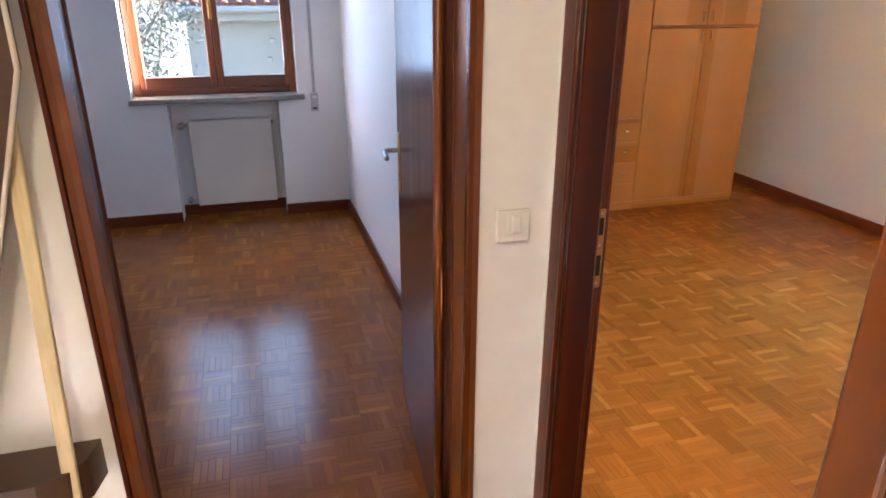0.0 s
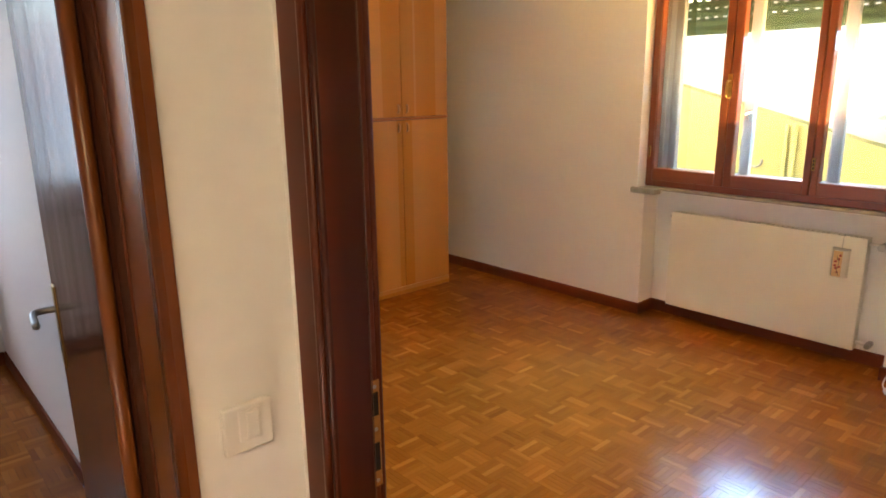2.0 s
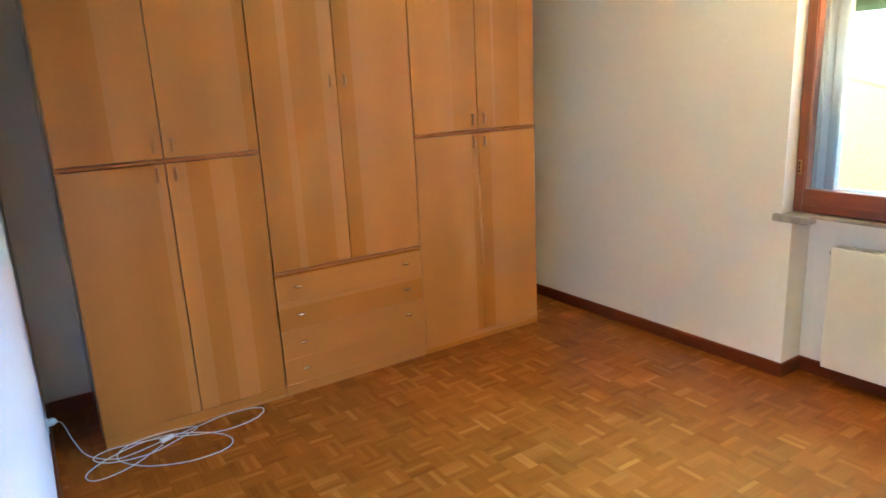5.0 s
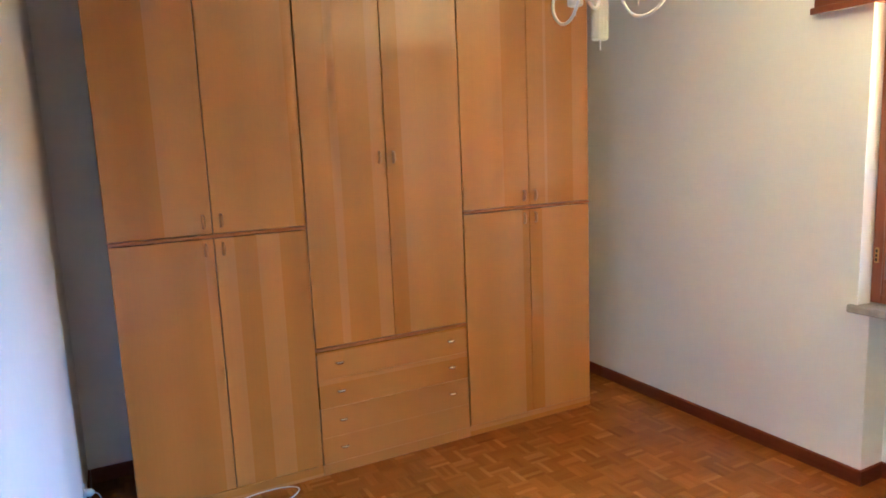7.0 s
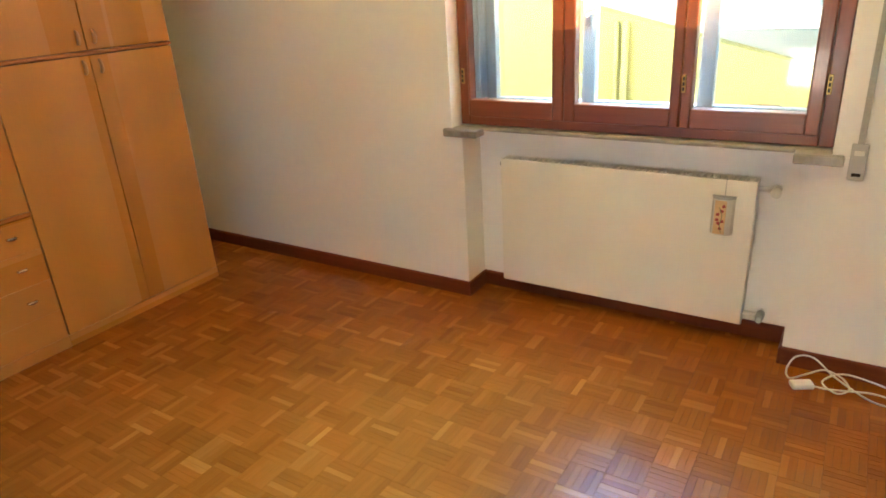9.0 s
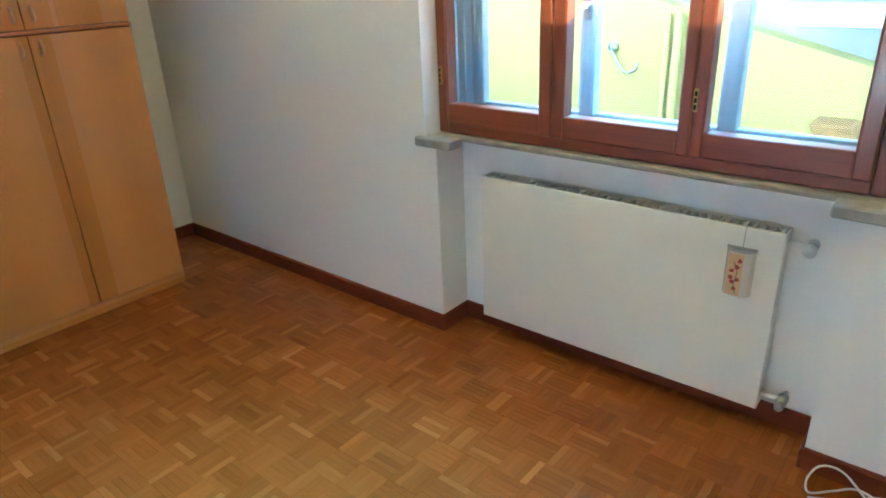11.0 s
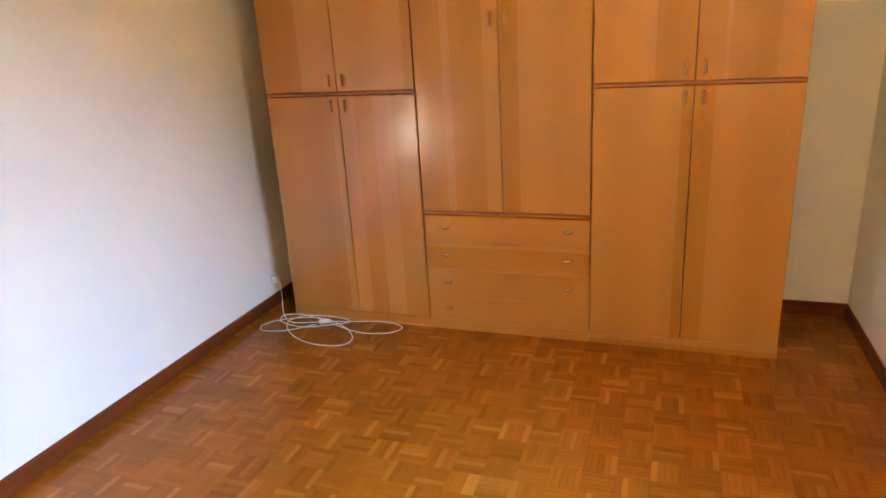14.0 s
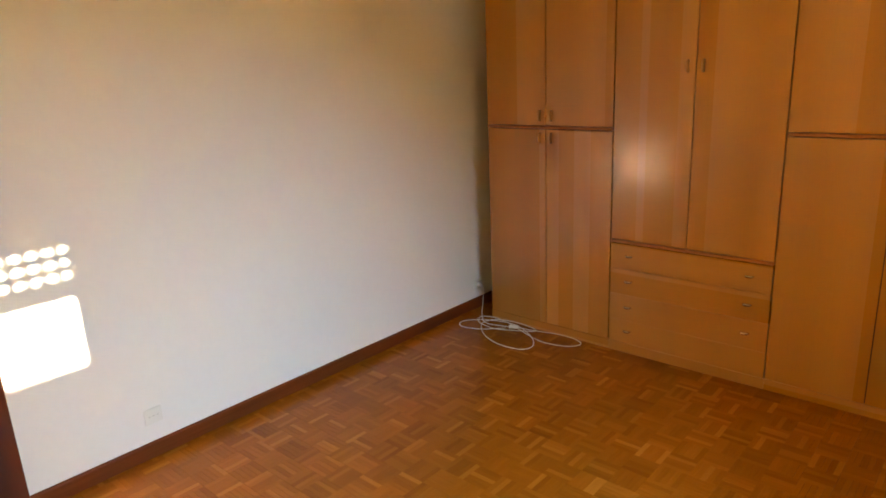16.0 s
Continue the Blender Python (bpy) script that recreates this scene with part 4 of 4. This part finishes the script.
def floor_cable():
    """A white cable from the socket, coiled in flat loops in front of the wardrobe."""
    c = thing("extension_cable", (1.22, 3.93, 0), "white cable lying in loose loops on the parquet", "cable")
    z = 0.006
    run = [(0.784, 4.17, 0.162), (0.806, 4.155, 0.150), (0.835, 4.11, 0.07), (0.88, 4.04, 0.012), (1.00, 3.945, z), (1.14, 3.955, z + 0.004), (1.22, 3.965, z + 0.012)]
    run += [(1.35, 3.995, z + 0.006), (1.50, 4.035, z), (1.63, 4.03, z), (1.695, 3.99, z), (1.64, 3.93, z), (1.50, 3.905, z), (1.36, 3.93, z + 0.004)]
    run += [(1.22, 3.972, z + 0.014), (1.08, 4.02, z + 0.004), (0.97, 4.035, z), (0.905, 4.00, z), (0.965, 3.925, z + 0.004), (1.12, 3.895, z + 0.006), (1.26, 3.93, z + 0.012)]
    run += [(1.36, 3.98, z + 0.010), (1.33, 4.02, z + 0.004), (1.18, 4.035, z + 0.006), (1.04, 4.00, z + 0.010), (1.00, 3.92, z + 0.008), (1.10, 3.82, z), (1.27, 3.755, z), (1.43, 3.762, z), (1.475, 3.83, z), (1.40, 3.91, z + 0.010), (1.24, 3.975, z + 0.020)]
    run += [(1.10, 3.985, z + 0.016), (0.95, 3.945, z + 0.010), (0.865, 3.885, z + 0.004), (0.90, 3.83, z), (1.04, 3.85, z + 0.002), (1.19, 3.92, z + 0.016)]
    run = run[:4] + [(x - 0.012, 3.965 + (y - 3.965) * 1.22, zz) for x, y, zz in run[4:]]
    part("cord", tube(bmesh.new(), smooth_path(run, 7), 0.0023, 7), CABLE, c, "", True)
    bm = bmesh.new()
    box(bm, (-0.032, -0.012, 0.0), (0.032, 0.012, 0.020), 0.005, 2)
    bmesh.ops.transform(bm, matrix=Matrix.Translation((1.205, 3.963, 0.010)) @ Matrix.Rotation(radians(25), 4, "Z"), verts=bm.verts)
    part("connector", bm, PLASTIC, c, "white cable connector", True)
    return c


floor_cable()


def adaptor_cable():
    """A grey-white lead with a small white box by the east wall."""
    c = thing("power_adaptor", (3.87, 1.06, 0), "small white power adaptor with a tangled grey lead", "adaptor")
    bm = bmesh.new()
    box(bm, (-0.040, -0.022, 0.0), (0.040, 0.022, 0.022), 0.006, 2)
    bmesh.ops.transform(bm, matrix=Matrix.Translation((3.862, 1.055, 0.001)) @ Matrix.Rotation(radians(118), 4, "Z"), verts=bm.verts)
    part("box", bm, PLASTIC, c, "white adaptor box", True)
    z = 0.005
    run = [(3.868, 1.015, 0.012), (3.875, 0.97, 0.008), (3.90, 0.90, z), (3.92, 0.82, z), (3.90, 0.74, z), (3.86, 0.74, z), (3.86, 0.83, z + 0.004), (3.90, 0.95, 0.05), (3.925, 1.03, 0.10), (3.935, 1.09, 0.085), (3.925, 1.115, 0.03), (3.90, 1.10, z)]
    run += [(3.915, 1.045, 0.030), (3.93, 0.99, 0.055), (3.935, 0.93, 0.035), (3.90, 0.90, 0.012), (3.86, 0.94, 0.008), (3.90, 0.99, 0.02), (3.945, 0.93, 0.045), (3.955, 0.82, 0.03), (3.94, 0.70, z), (3.90, 0.60, z), (3.93, 0.50, z), (3.955, 0.35, z)]
    part("lead", tube(bmesh.new(), smooth_path(run, 7), 0.0034, 7), CABLE, c, "", True)
    return c


adaptor_cable()


def chandelier():
    """Three looped chrome arms with ivory sleeves round a longer hanging sleeve."""
    cx, cy = 2.428, 2.59
    c = thing("chandelier", (cx, cy, H), "chrome chandelier with looped arms and ivory sleeves", "chandelier")
    part("ceiling_rose", tube(bmesh.new(), [(cx, cy, H), (cx, cy, H - 0.03), (cx, cy, H - 0.05)], [0.055, 0.05, 0.012], 20), CHROME, c, "", True)
    part("stem", tube(bmesh.new(), [(cx, cy, H - 0.045), (cx, cy, 2.149)], 0.006, 10), CHROME, c, "", True)
    part("hub", tube(bmesh.new(), [(cx, cy, 2.369), (cx, cy, 2.349), (cx, cy, 2.299), (cx, cy, 2.249), (cx, cy, 2.229)], [0.008, 0.026, 0.034, 0.024, 0.006], 16), CHROME, c, "", True)
    part("sleeve", tube(bmesh.new(), [(cx, cy, 2.154), (cx, cy, 2.149), (cx, cy, 1.991), (cx, cy, 1.986)], [0.023, 0.027, 0.027, 0.023], 14), IVORY, c, "long ivory hanging sleeve")
    part("pin", tube(bmesh.new(), [(cx, cy, 1.989), (cx, cy, 1.954)], [0.004, 0.002], 8), CHROME, c)
    for i in range(3):
        a = radians(-30 + 120 * i)
        dx, dy = math.cos(a), math.sin(a)

        def at(r, z, side=0.0):
            return (cx + dx * r - dy * side, cy + dy * r + dx * side, z)
        arm = part("arm", tube(bmesh.new(), smooth_path([at(0.02, 2.289), at(0.05, 2.169, 0.02), at(0.10, 2.074, 0.03), at(0.16, 2.064, 0.03), at(0.215, 2.119, 0.02), at(0.22, 2.209, 0.0), at(0.17, 2.264), at(0.125, 2.259), at(0.12, 2.239)], 6), 0.0055, 8), CHROME, c, "", True)
        part("sleeve", tube(bmesh.new(), [at(0.12, 2.244), at(0.12, 2.239), at(0.12, 2.119), at(0.12, 2.114)], [0.022, 0.026, 0.026, 0.022], 14), IVORY, arm, "ivory hanging sleeve")
        part("pin", tube(bmesh.new(), [at(0.12, 2.116), at(0.12, 2.084)], [0.004, 0.002], 8), CHROME, arm)
    return c


chandelier()


# ---- hall corner ----
def hall_shelf():
    s = thing("hall_shelf", (-0.60, HY - 0.09, 0.60), "dark brown wooden shelf with a rounded end on the hall wall", "shelf")
    outline = [(-1.0, HY - 0.001), (-1.0, HY - 0.13), (-0.46, HY - 0.13), (-0.41, HY - 0.11), (-0.38, HY - 0.07), (-0.365, HY - 0.001)]
    part("board", prism(bmesh.new(), outline, 2, 0.535, 0.625), BROWN_BOARD, s)
    return s


hall_shelf()


def leaning_batten():
    s = thing("wooden_batten", (-0.43, 1.10, 0), "pale pine batten leaning upright against the hall wall", "batten")
    bm = one((-0.438, 1.062, 0.0), (-0.410, 1.076, 1.60), 0.002)
    for v in bm.verts:
        v.co.y += v.co.z * 0.085
        v.co.x += v.co.z * 0.028
    part("strip", bm, PALE_WOOD, s)
    return s


leaning_batten()


def leaning_panel():
    """A dark board that leans sideways beside the doorway."""
    p = thing("plywood_sheet", (-0.75, 1.14, 0), "dark brown veneered board leaning beside the doorway", "board")
    bm = prism(bmesh.new(), [(-0.93, 0.0), (-0.80, 0.0), (-0.452, 1.046), (-0.345, 1.40), (-0.338, 1.78), (-0.60, 1.78)], 1, 1.150, 1.172)
    part("board", bm, BROWN_BOARD, p)
    edge = tube(bmesh.new(), [(-0.80, 1.149, 0.0), (-0.452, 1.149, 1.046), (-0.345, 1.149, 1.40), (-0.338, 1.149, 1.78)], 0.005, 8)
    part("edge_strip", edge, ALU, p, "thin grey metal edge", True)
    return p


leaning_panel()


def hall_lamp():
    """A flat ceiling lamp of the hall, behind the walker, that is switched on."""
    c = thing("ceiling_lamp", (-0.30, -0.35, H), "round frosted glass ceiling lamp of the hall", "ceiling lamp")
    part("base", tube(bmesh.new(), [(-0.30, -0.35, H), (-0.30, -0.35, H - 0.02)], 0.17, 28), CHROME, c)
    part("shade", tube(bmesh.new(), [(-0.30, -0.35, H - 0.02), (-0.30, -0.35, H - 0.05), (-0.30, -0.35, H - 0.075), (-0.30, -0.35, H - 0.085)], [0.16, 0.15, 0.10, 0.02], 28), CERAMIC, c, "", True)
    return c


hall_lamp()

# ---- outside ----
structure("ground", one((-400, -400, -3.6), (400, 400, -3.4)), GROUND, "grey paved yard and distance outside the windows", "ground")


def yellow_terrace():
    """The yellow wall over the yard, with a sloping top, and what hangs on it."""
    b = thing("yellow_building", (6.8, 3.0, -3.4), "yellow rendered neighbouring building with a white upper wall", "building")
    # far southern stretch of both walls is unseen, added to block low sky
    outline = [(-14.0, -3.4), (5.6, -3.4), (5.6, 2.02), (-2.0, -0.10), (-14.0, -0.10)]
    part("wall", prism(bmesh.new(), [(y, z) for y, z in outline], 0, 6.50, 6.72), YELLOW, b, "yellow rendered wall with a sloping top")
    # top height chosen so that this wall cuts off the lower sun rays
    part("upper_wall", one((7.25, -14.0, -3.4), (7.55, 9.0, 2.30)), WHITE_OUT, b, "white rendered wall set back behind")
    part("roof_edge", one((7.15, -14.0, 2.30), (7.65, 9.0, 2.345), 0.01), WHITE_OUT, b)
    bal = part("balcony", one((6.38, -1.5, 1.09), (6.499, 1.90, 1.215), 0.006), WHITE_OUT, b, "white balcony ledge")
    part("awning", prism(bmesh.new(), [(-1.5, 1.2152), (2.02, 1.2152), (2.02, 1.24), (1.2, 1.50), (-1.5, 1.62)], 0, 6.62, 6.75), TEAL, bal, "blue-grey sloping awning")
    part("panel", one((6.475, -0.9, 0.30), (6.499, 1.28, 0.72), 0.004), WHITE_OUT, b)
    for y in (2.60, 2.67):
        part("downpipe", tube(bmesh.new(), [(6.455, y, -3.2), (6.455, y, 1.16)], 0.027 if y < 2.65 else 0.018, 12), YELLOW, b, "yellow painted downpipe", True)
    tap = part("tap", tube(bmesh.new(), [(6.499, 3.05, 0.93), (6.44, 3.05, 0.93)], 0.030, 12), STEEL, b, "grey metal wall tap", True)
    part("spout", tube(bmesh.new(), smooth_path([(6.44, 3.05, 0.92), (6.43, 3.00, 0.84), (6.43, 2.93, 0.77), (6.43, 2.86, 0.79), (6.43, 2.85, 0.84)]), 0.010, 8), STEEL, tap, "", True)
    return b


yellow_terrace()


def flower_pot():
    p = thing("terracotta_trough", (6.30, 1.52, 0.30), "tilted terracotta coloured trough on a ledge", "trough")
    bm = one((6.18, 1.40, 0.42), (6.42, 1.62, 0.60), 0.012)
    for v in bm.verts:
        v.co.y += (v.co.z - 0.42) * 0.5
    part("body", bm, TERRACOTTA, p)
    part("ledge", one((6.10, 1.10, 0.385), (6.499, 2.0, 0.4195), 0.006), YELLOW, p)
    return p


flower_pot()


def white_house():
    h = thing("house", (3.0, 15, -3.4), "pale rendered house with a clay tile roof", "house")
    part("wall", one((-1.0, 13.5, -3.4), (8.5, 20, 1.05)), GREY_OUT, h)
    part("cornice", one((-1.25, 13.05, 1.05), (8.8, 13.6, 1.24), 0.02), GREY_OUT, h)
    roof = part("roof", prism(bmesh.new(), [(12.95, 1.24), (12.95, 1.32), (16.75, 2.93), (20.6, 1.32), (20.6, 1.24)], 0, -1.3, 9.0), ROOF, h, "weathered clay tile roof")
    rows = bmesh.new()
    for i in range(42):
        x = -1.25 + i * 0.245
        tube(rows, [(x, 12.93, 1.33), (x, 16.7, 2.95)], 0.075, 6)
    tagged(part("tile", rows, ROOF, roof, "rows of clay tiles"), kind="stuff")
    part("gutter", tube(bmesh.new(), [(-1.3, 12.90, 1.26), (9.0, 12.90, 1.26)], 0.06, 10), GREY_OUT, h)
    part("drainpipe", tube(bmesh.new(), [(0.95, 13.44, -3.3), (0.95, 13.44, 1.05)], 0.045, 10), GREY_OUT, h)
    for x, z in ((0.48, 0.64), (0.40, 0.29)):
        part("wall_bracket", one((x, 13.40, z), (x + 0.10, 13.499, z + 0.09), 0.01), STEEL, h)
    return h


white_house()


def tree():
    random.seed(11)
    bx, by = -2.05, 10.2
    t = thing("tree", (bx, by, -3.4), "grey-green olive tree with a feathery uneven crown", "tree")
    trunk = tube(bmesh.new(), smooth_path([(bx, by, -3.4), (bx + 0.1, by + 0.05, -2.4), (bx - 0.05, by, -1.4), (bx + 0.05, by - 0.1, -0.5)], 5), [0.17 - 0.006 * i for i in range(16)], 10)
    limbs = []
    for i in range(26):
        a, r = random.uniform(0, math.tau), random.uniform(0.3, 1.35)
        tip = Vector((bx + r * math.cos(a), by + r * math.sin(a), random.uniform(-0.9, 2.3)))
        base = Vector((bx, by - 0.05, random.uniform(-1.6, -0.5)))
        mid = (base + tip) / 2 + Vector((random.uniform(-0.2, 0.2), random.uniform(-0.2, 0.2), 0.2))
        tube(trunk, smooth_path([base, mid, tip], 4), [0.045 - 0.004 * k for k in range(9)], 6)
        limbs.append((base, mid, tip))
    part("trunk", trunk, BARK, t)
    verts, faces = [], []
    for base, mid, tip in limbs:
        for _ in range(1150):
            u = random.random() ** 0.6
            p = mid.lerp(tip, u) + Vector([random.gauss(0, 0.20) for _ in range(3)])
            d = Vector([random.gauss(0, 1) for _ in range(3)]).normalized()
            s = d.cross(Vector([random.gauss(0, 1) for _ in range(3)])).normalized()
            L, W = random.uniform(0.05, 0.10), random.uniform(0.007, 0.013)
            k = len(verts)
            verts += [p, p + d * L * 0.5 + s * W, p + d * L, p + d * L * 0.5 - s * W]
            faces.append((k, k + 1, k + 2, k + 3))
    me = bpy.data.meshes.new("crown")
    me.from_pydata([v - ORG[t] for v in verts], [], faces)
    me.materials.append(LEAVES)
    cr = new("crown", me)
    cr.parent = t
    tagged(cr, "narrow grey-green leaves", kind="stuff")
    return t


tree()

# ---- parquet: squares of five fingers, turned by turns ----
B, GAP, DEPTH = 0.120, 0.0002, 0.006


def finger(verts, faces, x0, y0, x1, y1, lift):
    k, e = len(verts), 0.0003
    x0, y0, x1, y1 = x0 + GAP / 2, y0 + GAP / 2, x1 - GAP / 2, y1 - GAP / 2
    zt = lift
    verts += [(x0, y0, -DEPTH * 0.5), (x1, y0, -DEPTH * 0.5), (x1, y1, -DEPTH * 0.5), (x0, y1, -DEPTH * 0.5)]
    verts += [(x0 + e, y0 + e, zt), (x1 - e, y0 + e, zt), (x1 - e, y1 - e, zt), (x0 + e, y1 - e, zt)]
    faces += [(k + 4, k + 5, k + 6, k + 7)] + [(k + i, k + (i + 1) % 4, k + 4 + (i + 1) % 4, k + 4 + i) for i in range(4)]


def square(verts, faces, x, y, turned, rng, xa=-1e9, xb=1e9, ya=-1e9, yb=1e9):
    w = B / 5
    for i in range(5):
        if turned:
            q = [x + i * w, y, x + (i + 1) * w, y + B]
        else:
            q = [x, y + i * w, x + B, y + (i + 1) * w]
        q = [max(q[0], xa), max(q[1], ya), min(q[2], xb), min(q[3], yb)]
        if q[2] - q[0] > 0.006 and q[3] - q[1] > 0.006:
            finger(verts, faces, *q, -rng.uniform(0, 0.0004))


def parquet(floor, x0, x1, y0, y1, near):
    """Whole squares within the near stretch are pieces of their own; the rest is joined, one mesh a grain direction."""
    rng = random.Random(3)
    floor_ob = bpy.data.objects[floor]
    shared = []
    for turned in (0, 1):
        for _ in range(8):
            v, f = [], []
            square(v, f, 0, 0, turned, rng)
            me = bpy.data.meshes.new("parquet_square")
            me.from_pydata(v, [], f)
            me.materials.append(PARQUET[1 if turned else 0])
            shared.append(me)
    rest = ([], []), ([], [])
    nx, ny = int((x1 - x0) / B) + 1, int((y1 - y0) / B) + 1
    for i in range(nx):
        for j in range(ny):
            x, y, turned = x0 + i * B, y0 + j * B, (i + j) % 2
            whole = x + B <= x1 and y + B <= y1
            if whole and near and near[0] <= x <= near[1] and near[2] <= y <= near[3]:
                ob = new("parquet_square", shared[turned * 8 + rng.randrange(8)])
                ob.location, ob.parent = (x, y, 0), floor_ob
            else:
                square(*rest[turned], x, y, turned, rng, x0, x1, y0, y1)
    for turned in (0, 1):
        me = bpy.data.meshes.new("parquet_field")
        me.from_pydata(rest[turned][0], [], rest[turned][1])
        me.materials.append(PARQUET[1 if turned else 0])
        ob = new("parquet_field", me)
        ob.parent = floor_ob
        tagged(ob, "further parquet fingers", kind="stuff")


parquet("floor_bedroom", WX0 + 0.002, EX + 0.23, SY, NY, (1.5, 3.5, 2.05, 4.15))
parquet("floor_small_room", WX0 + 0.002 - 21 * B, WX0 - 0.002, 1.31, NY + 0.18, None)
